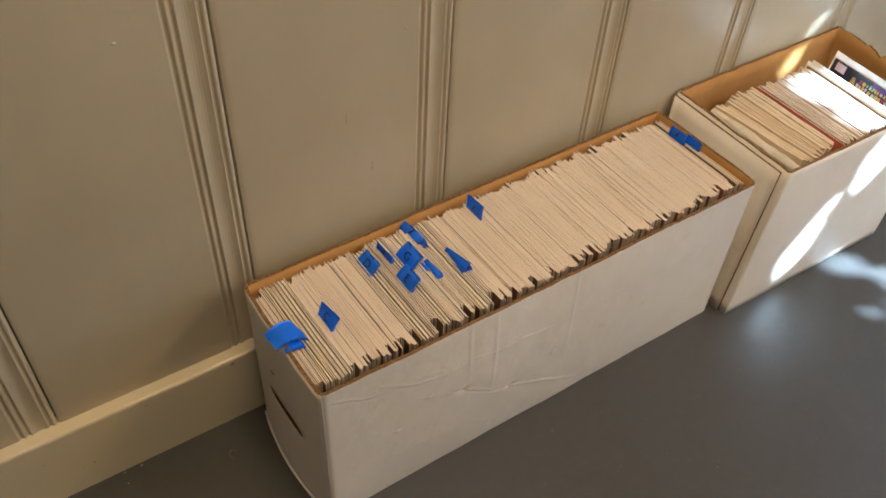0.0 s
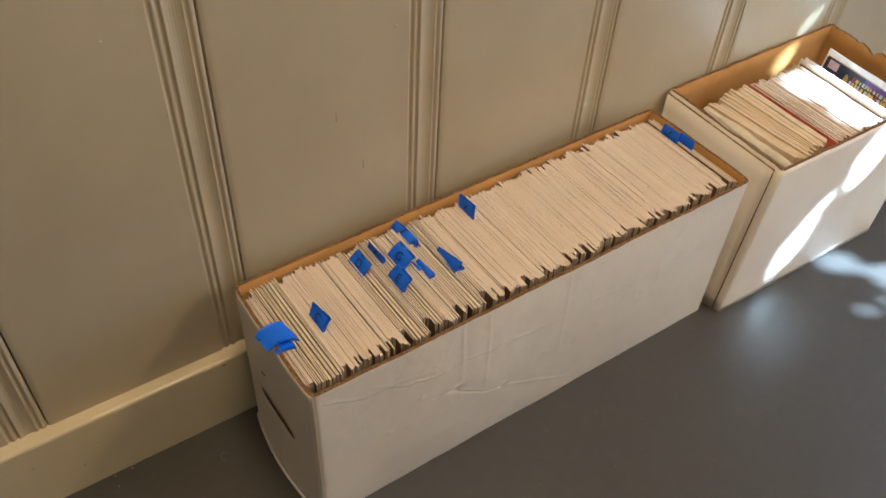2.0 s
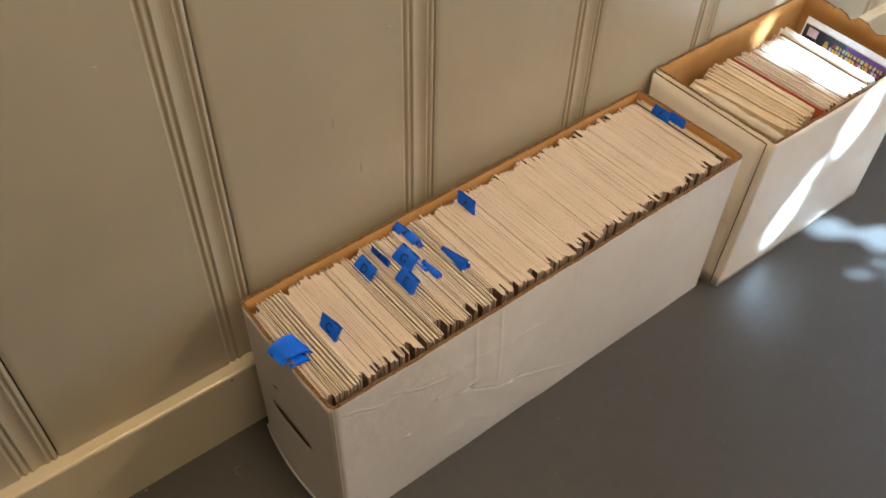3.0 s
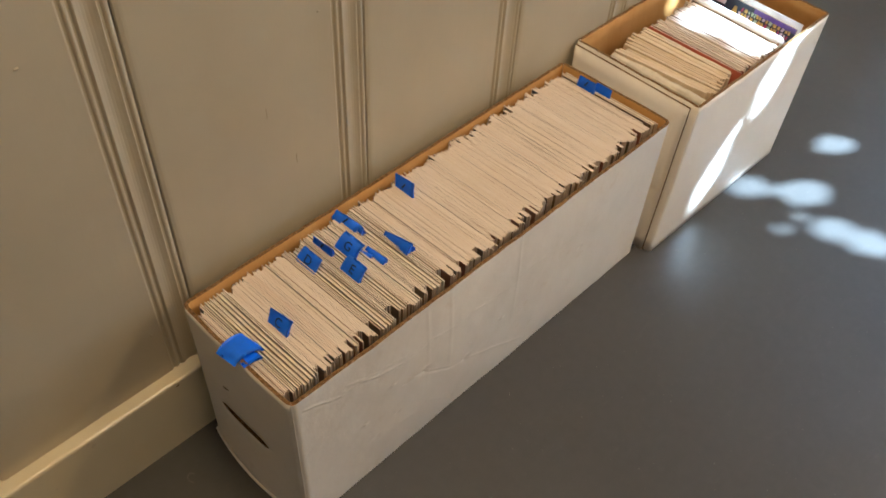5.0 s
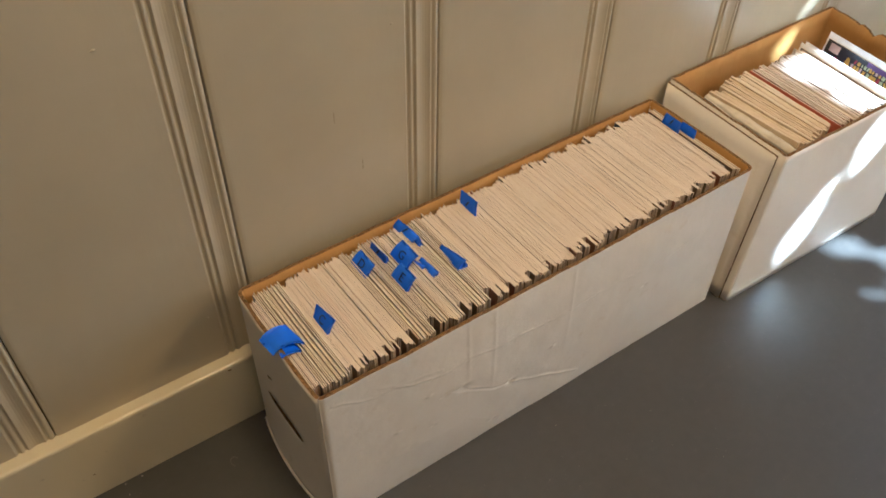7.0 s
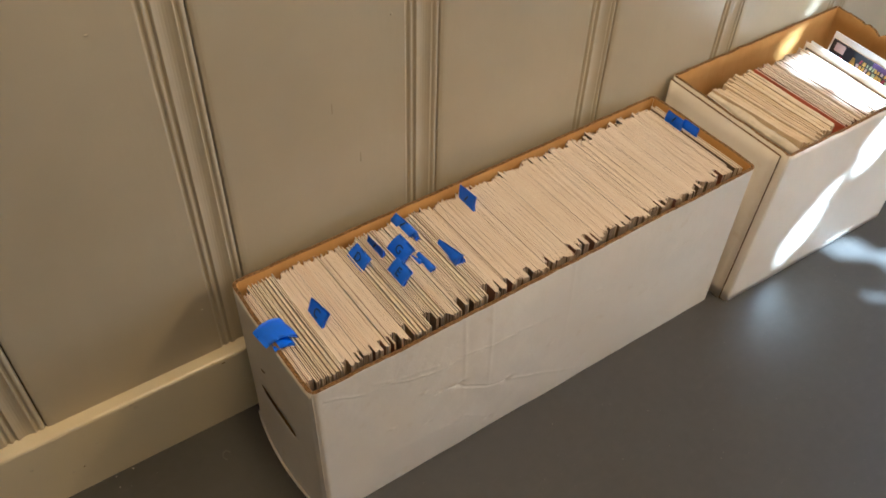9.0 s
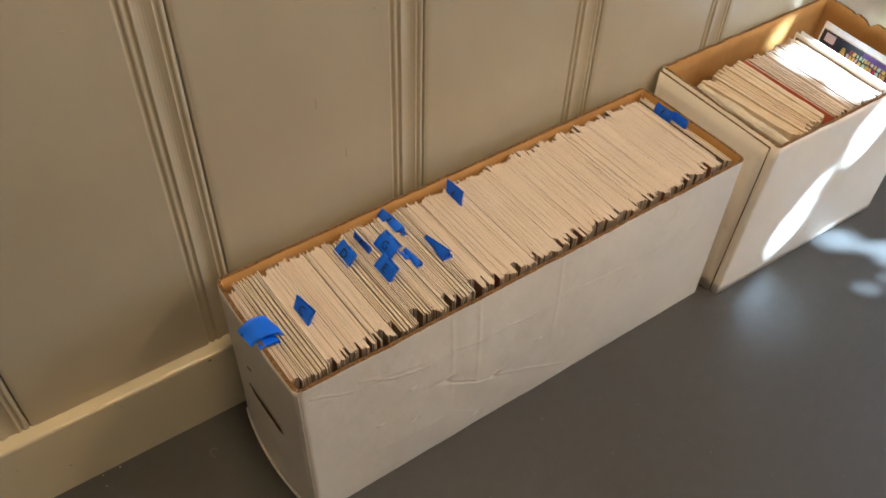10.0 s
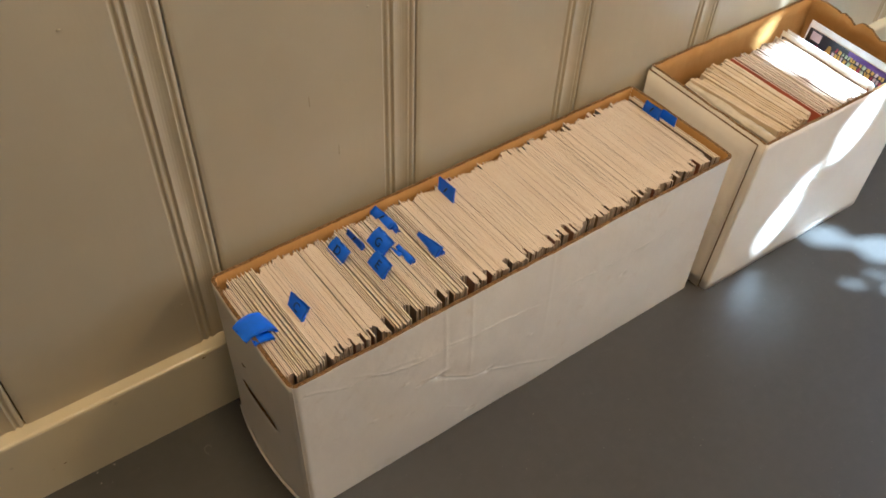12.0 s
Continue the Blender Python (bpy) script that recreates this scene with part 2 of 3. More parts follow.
# east wall with its window opening
east = tagged(new("wall_east"), "painted wall with a tall window opening", "wall", kind="structure")
for nm, y0, y1, z0, z1 in (("wall_section", ROOM_Y0, WIN_Y0, -0.06, ROOM_Z1 + 0.06), ("wall_section", WIN_Y1, 0.1, -0.06, ROOM_Z1 + 0.06),
                           ("wall_section", WIN_Y0, WIN_Y1, -0.06, WIN_Z0), ("wall_section", WIN_Y0, WIN_Y1, WIN_Z1, ROOM_Z1 + 0.06)):
    part(nm, box_bm(WIN_X, WIN_X + 0.1, y0, y1, z0, z1), MAT_PLASTER, east)
window = tagged(new("window_1"), "white framed window with clear panes", "window", kind="structure")
for y0, y1, z0, z1 in ((WIN_Y0, WIN_Y0 + 0.04, WIN_Z0, WIN_Z1), (WIN_Y1 - 0.04, WIN_Y1, WIN_Z0, WIN_Z1),
                       (WIN_Y0 + 0.04, WIN_Y1 - 0.04, WIN_Z0, WIN_Z0 + 0.04), (WIN_Y0 + 0.04, WIN_Y1 - 0.04, WIN_Z1 - 0.04, WIN_Z1)):
    part("window_frame", box_bm(WIN_X + 0.03, WIN_X + 0.08, y0, y1, z0, z1, 0.004), MAT_WHITE_FRAME, window)
pane = part("pane", box_bm(WIN_X + 0.052, WIN_X + 0.056, WIN_Y0 + 0.04, WIN_Y1 - 0.04, WIN_Z0 + 0.04, WIN_Z1 - 0.04), MAT_GLASS, window)
pane.visible_shadow = False

# panelled wall: boards 0.2925 wide, each with a beaded joint, over a dark backing
JOINTS = [-2.58, -2.30, -2.01, -1.72, -1.43, -1.135, -0.845, -0.552, -0.259, 0.0285, 0.3265, 0.6235, 0.909, 1.20, 1.492, 1.785, 2.08, 2.37, 2.449]
north = tagged(thing_mesh("wall_north", box_bm(ROOM_X0, WIN_X, 0.012, 0.10, -0.06, ROOM_Z1 + 0.06), MAT_GAP),
               "greige painted wall of wide boards with beaded joints", "wall", kind="structure")


def board_profile(P):
    """Section of one board from its left edge to its beaded right edge: (x, y), y towards the wall."""
    pts = [(0.0006, 0.010), (0.0006, 0.0030), (0.0020, 0.0012), (0.0062, 0.0002), (0.0095, 0.0)]
    pts += [(0.09, 0.0), (0.17, 0.0), (P - 0.0500, 0.0)]
    def bead(x0, x1, top):
        n = 5
        return [(x0 + (x1 - x0) * i / n, top - 0.0022 * math.sin(math.pi * i / n) + 0.0022) for i in range(n + 1)]
    pts += [(P - 0.0492, 0.0006), (P - 0.0472, 0.0026), (P - 0.0460, 0.0026)]
    pts += bead(P - 0.0450, P - 0.0388, 0.0)
    pts += [(P - 0.0380, 0.0027), (P - 0.0364, 0.0027), (P - 0.0345, 0.0004)]
    pts += [(P - 0.0335 + 0.0205 * i / 6, -0.0002 + 0.0026 * (math.sin(math.pi * i / 6))) for i in range(7)]
    pts += [(P - 0.0122, 0.0004), (P - 0.0110, 0.0024), (P - 0.0098, 0.0024)]
    pts += bead(P - 0.0088, P - 0.0016, 0.0)
    pts += [(P - 0.0010, 0.0026), (P - 0.0010, 0.010)]
    return pts


zs = [0.125, 0.40, 0.9, ROOM_Z1]
for x0, x1 in zip(JOINTS, JOINTS[1:]):
    prof = board_profile(x1 - x0)
    k = len(prof)
    bv = [(x, y, z) for z in zs for x, y in prof]
    bf = [(j * k + i, j * k + i + 1, (j + 1) * k + i + 1, (j + 1) * k + i) for j in range(len(zs) - 1) for i in range(k - 1)]
    part_of("wall_board", mesh_of("wall_board", bv, bf, [MAT_WALL]), north).location = (x0, 0.0004 * random.uniform(-1, 1), 0)
for nx, nz, nr in ((-0.034, 0.224, 0.0016), (-0.069, 0.648, 0.0022), (0.259, 0.565, 0.0018), (0.21, 0.373, 0.0012), (0.255, 0.60, 0.0012)):
    bm = bmesh.new()
    bmesh.ops.create_uvsphere(bm, u_segments=10, v_segments=6, radius=nr)
    for v in bm.verts:
        v.co = Vector((v.co.x * 1.2 + nx, v.co.y * 0.45 - 0.0002, v.co.z * 0.7 + nz))
    part("paint_nib", bm, MAT_WALL, north)
for sx, sz0, sz1 in ((0.1745, 0.456, 0.471), (0.2095, 0.366, 0.381)):
    part("paint_scratch", box_bm(sx - 0.0004, sx + 0.0004, -0.0003, 0.0010, sz0, sz1, 0.0002, 1), MAT_SCRATCH, north)
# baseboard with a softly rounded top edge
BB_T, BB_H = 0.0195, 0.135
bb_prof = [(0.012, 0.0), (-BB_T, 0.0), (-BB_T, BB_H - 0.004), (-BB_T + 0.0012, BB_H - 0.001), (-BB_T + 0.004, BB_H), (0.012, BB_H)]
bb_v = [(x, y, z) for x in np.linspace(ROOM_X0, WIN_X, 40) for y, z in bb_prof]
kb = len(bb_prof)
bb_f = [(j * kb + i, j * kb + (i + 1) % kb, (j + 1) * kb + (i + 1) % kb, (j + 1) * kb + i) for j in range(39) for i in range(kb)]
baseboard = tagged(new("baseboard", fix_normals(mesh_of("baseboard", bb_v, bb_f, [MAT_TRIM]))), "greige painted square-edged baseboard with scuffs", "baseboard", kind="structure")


def fleck(name, parent, mat, at, size):
    """A small flat chip or drip of paint at a place, with half sizes."""
    bm = bmesh.new()
    bmesh.ops.create_uvsphere(bm, u_segments=8, v_segments=5, radius=1)
    for v in bm.verts:
        w_ = 1 + 0.3 * noise.noise(v.co * 2 + Vector(at) * 40)
        v.co = Vector((v.co.x * size[0] * w_, v.co.y * size[1] * w_, v.co.z * size[2])) + Vector(at)
    part(name, bm, mat, parent)


fleck("paint_chip", baseboard, MAT_SCUFF, (-0.029, -BB_T, 0.1265), (0.0030, 0.0005, 0.0012))
fleck("paint_chip", baseboard, MAT_SCUFF, (-0.240, -BB_T, 0.050), (0.0018, 0.0004, 0.0010))
for at, r in (((-0.211, -0.0235, 0), 0.0012), ((-0.212, -0.042, 0), 0.0011), ((-0.187, -0.0240, 0), 0.0016), ((0.352, -0.283, 0), 0.0008)):
    fleck("paint_speck", floor, MAT_SPECK, at, (r, r * 0.8, 0.0003))
for i in range(9):
    q = 0.5 + 3.6 * i / 8
    fleck("scuff", floor, MAT_SPECK_DIM, (-0.069 + 0.0055 * math.cos(q), -0.075 + 0.0075 * math.sin(q), 0), (0.0010, 0.0016, 0.0002))

# housings added out of view around the two assumed lamps
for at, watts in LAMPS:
    assumed_ceiling_light = tagged(new("assumed_ceiling_light"), "assumed flush round ceiling light with a warm white diffuser, out of view", "lamp", "ceiling lights")
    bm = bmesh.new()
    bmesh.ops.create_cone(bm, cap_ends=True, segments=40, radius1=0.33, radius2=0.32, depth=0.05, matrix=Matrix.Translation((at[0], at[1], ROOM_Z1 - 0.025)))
    part("housing", bm, MAT_WHITE_FRAME, assumed_ceiling_light)
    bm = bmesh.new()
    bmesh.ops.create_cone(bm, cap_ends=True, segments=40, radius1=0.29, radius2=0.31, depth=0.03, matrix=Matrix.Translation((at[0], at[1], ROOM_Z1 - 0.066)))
    part("diffuser", bm, MAT_DIFFUSER, assumed_ceiling_light)


# ---- outdoors: ground, and an unseen tree added so its gaps shape the sun spots ----
flat_ground = tagged(flat_grid("ground", WIN_X + 0.1, 400, -200, 200, -0.2, 4, 4, MAT_GROUND), "bare outdoor ground beyond the window", "ground", kind="structure")
# gaps in the crown, by where the sun's rays through them would meet the floor: centre x, y and half sizes along and across the sun's azimuth
GAPS = [(1.018, -0.286, 0.032, 0.021), (1.047, -0.325, 0.014, 0.008), (1.080, -0.361, 0.047, 0.028), (1.022, -0.392, 0.010, 0.003),
        (0.964, -0.381, 0.009, 0.006), (1.036, -0.447, 0.036, 0.022), (1.250, -0.333, 0.035, 0.021), (1.055, -0.515, 0.040, 0.026),
        (0.787, -0.190, 0.062, 0.0125), (0.745, -0.134, 0.016, 0.005), (0.760, -0.078, 0.060, 0.018), (0.740, 0.000, 0.043, 0.027),
        (0.738, 0.092, 0.047, 0.037), (0.770, 0.178, 0.020, 0.007), (0.768, 0.232, 0.009, 0.004), (1.78, -0.52, 0.08, 0.06)]
tree = tagged(new("tree"), "unseen leafy tree added outside the window, gapped to shape sun spots", "tree")
rng = random.Random(5)
SX, SY = SUN_UP.x / SUN_UP.z, SUN_UP.y / SUN_UP.z
CROWN_X = 3.0                                         # the crown hangs in front of the window
lv, lf = [], []


def leaf(a, c, rad, d):
    at = Vector((a, c, 0)) + SUN_UP * ((CROWN_X + d - a) / SUN_UP.x)
    t0, tilt = rng.uniform(0, 6.28), rng.uniform(-0.3, 0.3)
    base = len(lv)
    for q, lr in ((0, 1.15), (1.05, 0.95), (2.1, 0.95), (3.14, 1.15), (4.2, 0.95), (5.24, 0.95)):
        px, py = rad * lr * math.cos(q + t0), rad * lr * math.sin(q + t0)
        lv.append((at.x + px, at.y + py, at.z + tilt * px))
    lf.append(tuple(range(base, base + 6)))


AZ = math.atan2(SUN_UP.y, SUN_UP.x)
AZ_C, AZ_S = math.cos(AZ), math.sin(AZ)


def clear_of_gaps(a, c, rad):
    for gu, gv, ru, rv in GAPS:
        da, dc = a - gu, c - gv
        if ((da * AZ_C + dc * AZ_S) / (ru + rad)) ** 2 + ((dc * AZ_C - da * AZ_S) / (rv + rad)) ** 2 < 1:
            return False
    return True


for layer in range(2):
    for u in np.arange(-0.05, 2.35, 0.024):
        for v in np.arange(-2.60, 1.66, 0.024):
            a, c, rad = u + rng.uniform(-0.01, 0.01), v + rng.uniform(-0.01, 0.01), rng.uniform(0.022, 0.031)
            if clear_of_gaps(a, c, rad):
                leaf(a, c, rad, layer * 0.08 + rng.uniform(-0.04, 0.04))
# small leaves that close the crown up to the gaps' edges
for u in np.arange(0.62, 1.34, 0.010):
    for v in np.arange(-0.60, 0.32, 0.010):
        a, c = u + rng.uniform(-0.003, 0.003), v + rng.uniform(-0.003, 0.003)
        if clear_of_gaps(a, c, 0.008) and not clear_of_gaps(a, c, 0.045):
            leaf(a, c, 0.009, 0.13 + rng.uniform(-0.02, 0.02))
tagged(part_of("crown", mesh_of("crown", lv, lf, [MAT_LEAF]), tree), kind="stuff")
foot = Vector((3.45, -1.5, -0.2))


def limb(name, p0, p1, r0, r1):
    way = p1 - p0
    bm = bmesh.new()
    bmesh.ops.create_cone(bm, cap_ends=True, segments=10, radius1=r0, radius2=r1, depth=way.length,
                          matrix=Matrix.Translation((p0 + p1) / 2) @ way.to_track_quat("Z", "Y").to_matrix().to_4x4())
    part(name, bm, MAT_BARK, tree)


fork = foot + Vector((0, 0, 1.0))
limb("trunk", foot, fork, 0.10, 0.06)
for y, z in ((-2.9, 1.3), (-2.3, 2.2), (-1.4, 2.7), (-0.7, 2.1), (-0.3, 1.4)):
    limb("limb", fork - Vector((0, 0, 0.08)), Vector((CROWN_X + 0.22, y, z)), 0.04, 0.010)


# ---- cardboard boxes ----
TH = 0.0050


def box_panel(name, parent, p0, p1, height, cols, rows, push, top=None, lean=(0, 0), slot=None, label="", half=0.0, lean1=None, rad=0.006):
    """One upright corrugated wall from p0 to p1, outside on the right of that way. push(s, z) bows it outward; top(s) lowers its rim;
    lean moves the rim in x, y. slot: (s0, s1, z, half height, sag) of a hand hole. White outside, brown inside and on the rim."""
    p0, p1 = Vector(p0), Vector(p1)
    along = p1 - p0
    length = along.length
    along /= length
    out = Vector((along.y, -along.x))
    ss = [length * i / cols for i in range(cols + 1)]
    zz = [height * j / rows for j in range(rows + 1)]
    if not half:
        arc = [rad * q for q in (0, 0.25, 0.5, 0.75, 1)]
        ss = arc + [s for s in ss if rad + 0.001 < s < length - rad - 0.001] + [length - a for a in arc[::-1]]
    if slot:
        s0, s1, zc, hh, sag = slot
        n = 12
        ss = sorted([s for s in ss if s < s0 - 0.004 or s > s1 + 0.004] + [s0 + (s1 - s0) * i / n for i in range(n + 1)])
        zz = sorted([z for z in zz if abs(z - zc) > 0.012] + [zc - 0.001, zc + 0.001])
    na, nb = len(ss), len(zz)
    verts, faces, which = [], [], []
    for side in (0, 1):
        for z in zz:
            for s in ss:
                k3 = max(0.0, (z / height - 0.75) / 0.25)
                zz_ = z - (top(s) if top else 0) * k3 * k3
                if slot:
                    u = (2 * s - s0 - s1) / (s1 - s0)
                    if abs(u) <= 1.0001:
                        w = math.sqrt(max(0, 1 - abs(u) ** 4))
                        fall = max(0.0, 1 - abs(z - zc) / 0.03)
                        zz_ += -sag * (1 - u * u) * fall + (hh * w if z > zc else -hh * w) * (1 if abs(z - zc) < 0.002 else 0)
                inset = TH if side else 0.0
                o, sc = push(s, zz_) - inset, s
                if not half and (s < rad or s > length - rad):
                    th = radians(45) * (1 - min(s, length - s) / rad)
                    e = rad - (rad - inset) * math.sin(th)
                    sc = e if s < rad else length - e
                    o = push(s, zz_) - rad + (rad - inset) * math.cos(th)
                q = p0 + along * sc + out * o
                k2 = zz_ / height
                f = s / length
                lx, ly = (lean[0] + ((lean1 or lean)[0] - lean[0]) * f, lean[1] + ((lean1 or lean)[1] - lean[1]) * f)
                verts.append((q.x + lx * k2, q.y + ly * k2, zz_))
    def vid(side, j, i):
        return side * na * nb + j * na + i
    def hole(j, i):
        return slot and slot[0] - 1e-6 <= ss[i] and ss[i + 1] <= slot[1] + 1e-6 and abs(zz[j] - (slot[2] - 0.001)) < 1e-6
    for j in range(nb - 1):
        for i in range(na - 1):
            if hole(j, i):
                for a, c in (((j, i), (j, i + 1)), ((j + 1, i + 1), (j + 1, i))):
                    faces.append((vid(0, *a), vid(0, *c), vid(1, *c), vid(1, *a)))
                    which.append(2)
                continue
            faces.append((vid(0, j, i), vid(0, j, i + 1), vid(0, j + 1, i + 1), vid(0, j + 1, i)))
            which.append(0)
            faces.append((vid(1, j, i + 1), vid(1, j, i), vid(1, j + 1, i), vid(1, j + 1, i + 1)))
            which.append(1)
    for i in range(na - 1):
        faces.append((vid(0, nb - 1, i), vid(0, nb - 1, i + 1), vid(1, nb - 1, i + 1), vid(1, nb - 1, i)))
        which.append(2)
        faces.append((vid(0, 0, i + 1), vid(0, 0, i), vid(1, 0, i), vid(1, 0, i + 1)))
        which.append(0)
    for j in range(nb - 1):
        for i, flip in ((0, 1), (na - 1, 0)):
            f = (vid(0, j, i), vid(0, j + 1, i), vid(1, j + 1, i), vid(1, j, i))
            faces.append(f if not flip else f[::-1])
            which.append(2 if half else 0)
    me = mesh_of(name, verts, faces, [MAT_CARD, MAT_KRAFT, MAT_EDGE, MAT_GAP], which, smooth=False)
    me.polygons.foreach_set("use_smooth", [w != 2 for w in which])
    ob = part_of(name, me, parent, label)
    return ob


def soft_rim(s, amp, seed):
    return amp * (noise.noise((s * 38, seed, 0)) + 0.5 * noise.noise((s * 130, seed, 3)))


def edge_fall(s, length, r):
    """1 in the middle, 0 at the corners of a panel."""
    q = max(0.0, min(1.0, s / r, (length - s) / r))
    return q * q * (3 - 2 * q)


# near box: long
B1 = [(0.0, -0.034), (0.006, -0.236), (0.724, -0.231), (0.714, -0.026)]
H1 = 0.291
long_box = tagged(new("long_comic_box"), "long white cardboard comic box, worn and creased, full of comics", "storage box")


def crease(s, z, line, width, depth):
    """A raised or sunken fold along the polyline line of (s, z)."""
    for (a0, b0), (a1, b1) in zip(line, line[1:]):
        if a0 <= s <= a1:
            d = (z - (b0 + (b1 - b0) * (s - a0) / (a1 - a0))) / width
            return depth * math.exp(-d * d)
    return 0.0


LINE_A = [(0.016, 0.266), (0.032, 0.260), (0.066, 0.243), (0.101, 0.240), (0.127, 0.226), (0.165, 0.218), (0.208, 0.220), (0.249, 0.213), (0.288, 0.210), (0.362, 0.201), (0.424, 0.205), (0.548, 0.199), (0.64, 0.203)]
LINE_A2 = [(0.078, 0.254), (0.101, 0.243), (0.125, 0.236), (0.17, 0.228)]
LINE_B = [(0.165, 0.167), (0.185, 0.169), (0.203, 0.160), (0.214, 0.148), (0.25, 0.124), (0.284, 0.110)]
LINE_C = [(0.284, 0.110), (0.344, 0.077), (0.422, 0.028)]
LINE_D = [(0.084, 0.080), (0.139, 0.081), (0.213, 0.076), (0.264, 0.033)]


def push_front(s, z):
    L = 0.718
    e = edge_fall(s, L, 0.16)
    o = 0.007 * math.sin(math.pi * min(1, z / 0.30)) * e * (0.6 + 0.4 * math.sin(math.pi * s / L))
    o += 0.0012 * math.exp(-((s - 0.235) / 0.05) ** 2) * min(1, z / 0.2) * e
    wob = 0.0025 * noise.noise((s * 25, 0, 4)) + 0.0015 * noise.noise((s * 90, 0, 5))
    ink_ = 0.5 + 0.5 * noise.noise((s * 18, 3, 4))
    o += crease(s, z + wob, LINE_A, 0.0016, 0.0011 * ink_) - crease(s, z + wob + 0.003, LINE_A, 0.0020, 0.0005 * ink_)
    o += crease(s, z + wob, LINE_A2, 0.0016, 0.0003) + crease(s, z + wob, LINE_B, 0.0016, -0.0011) + crease(s, z + wob - 0.003, LINE_B, 0.0016, 0.0005)
    o += crease(s, z + wob, LINE_C, 0.0018, 0.0008) + crease(s, z + 2 * wob, LINE_D, 0.0018, 0.0003)
    for cs, cz, d, r in ((0.203, 0.163, 0.0030, 0.75), (0.284, 0.112, 0.0028, 0.6), (0.148, 0.186, -0.0011, 0.36), (0.102, 0.140, -0.0012, 0.36),
                         (0.262, 0.030, 0.0022, 0.5), (0.272, 0.022, -0.0007, 0.36), (0.356, 0.139, -0.0011, 0.36), (0.156, 0.112, 0.0008, 0.4), (0.527, 0.160, 0.0014, 0.45), (0.12, 0.09, 0.0006, 0.6)):
        r2 = ((s - cs) / (0.011 * r)) ** 2 + ((z - cz) / (0.008 * r)) ** 2
        if r2 < 16:
            o += -d * math.exp(-r2) + 0.6 * d * math.exp(-(((s - cs + 0.004 * r) / (0.011 * r)) ** 2 + ((z - cz - 0.009 * r) / (0.005 * r)) ** 2))
    for cs in (0.2095, 0.250, 0.381):
        o += 0.0004 * math.exp(-((s - cs) / 0.0024) ** 2) * min(1, max(0, (z - 0.10) / 0.1))
    o += (0.0016 * noise.noise((s * 9, z * 9, 2)) + 0.0007 * noise.noise((s * 26, z * 26, 9))) * e
    return o


def push_end_near(s, z):
    L = 0.202
    e = edge_fall(s, L, 0.07)
    low = max(0.0, 1 - z / 0.11)
    return 0.0095 * low * low * math.sin(math.pi * min(1.0, max(0, s / L))) + 0.0015 * e + 0.001 * noise.noise((s * 14, z * 14, 5)) * e


# walls run with the outside on their right: near end, front, far end, back
near_end = box_panel("end_panel", long_box, B1[0], B1[1], H1, 24, 20, push_end_near, lambda s: 0.001 + soft_rim(s, 0.0026, 1),
          slot=(0.044, 0.140, 0.124, 0.0066, 0.003), label="white end panel with a hand slot", rad=0.010)
box_panel("side_panel", long_box, B1[1], B1[2], H1, 340, 230, push_front, lambda s: 0.0015 + soft_rim(s, 0.0013, 2), rad=0.010)
box_panel("end_panel", long_box, B1[2], B1[3], H1, 12, 8, lambda s, z: 0.001 * edge_fall(s, 0.2, 0.05), lambda s: 0.001 + soft_rim(s, 0.001, 3), rad=0.010)
box_panel("side_panel", long_box, B1[3], B1[0], H1, 100, 10, lambda s, z: 0.004 * math.sin(math.pi * z / 0.3) * edge_fall(s, 0.7, 0.1), lambda s: 0.001 + soft_rim(s, 0.0018, 4), rad=0.010)
fleck("scuff_mark", near_end, MAT_SCUFF, (-0.0012, -0.099, 0.1825), (0.0006, 0.0045, 0.0007))
fleck("scuff_mark", near_end, MAT_SCUFF, (-0.0012, -0.106, 0.1865), (0.0006, 0.0022, 0.0006))
def panel_floor(parent, corners, z):
    c = [Vector((*p, 0)) for p in corners]
    mid = sum(c, Vector()) / 4
    c = [mid + (p - mid) * 0.97 for p in c]
    me = mesh_of("bottom_panel", [(p.x, p.y, z) for p in c] + [(p.x, p.y, z + TH) for p in c],
                 [(3, 2, 1, 0), (4, 5, 6, 7), (0, 1, 5, 4), (1, 2, 6, 5), (2, 3, 7, 6), (3, 0, 4, 7)], [MAT_KRAFT])
    part_of("bottom_panel", fix_normals(me), parent)


panel_floor(long_box, B1, 0.001)
# bottom flap whose bowed white edge peeps out below the near end
fv = []
for i in range(17):
    s = i / 16
    yy = -0.034 - 0.202 * s
    bow = -0.0008 - 0.0125 * math.sin(math.pi * s) ** 0.8
    for xx in (bow + 0.006 * s, 0.03):
        for zv in (0.0006, 0.0040):
            fv.append((xx, yy, zv))
ff = []
for i in range(16):
    a, c = i * 4, i * 4 + 4
    ff += [(a, c, c + 1, a + 1), (a + 1, c + 1, c + 3, a + 3), (a + 3, c + 3, c + 2, a + 2), (a + 2, c + 2, c, a)]
ff += [(0, 1, 3, 2), (64, 66, 67, 65)]
part_of("bottom_flap", fix_normals(mesh_of("bottom_flap", fv, ff, [MAT_CARD])), long_box, "bowed white bottom flap edge")

# far box: short, racked towards the far end
B2 = [(0.737, -0.034), (0.742, -0.254), (1.134, -0.258), (1.136, -0.034)]
LEAN2 = (0.038, 0.012)
H2 = 0.292
short_box = tagged(new("short_comic_box"), "short white cardboard comic box, half full, with a torn rim", "storage box")
LEAN_BACK = (0.038, 0.030)


def push2(s, z):
    return 0.004 * math.sin(math.pi * min(1, z / 0.3)) * edge_fall(s, 0.39, 0.08) + 0.0008 * noise.noise((s * 10, z * 10, 8))


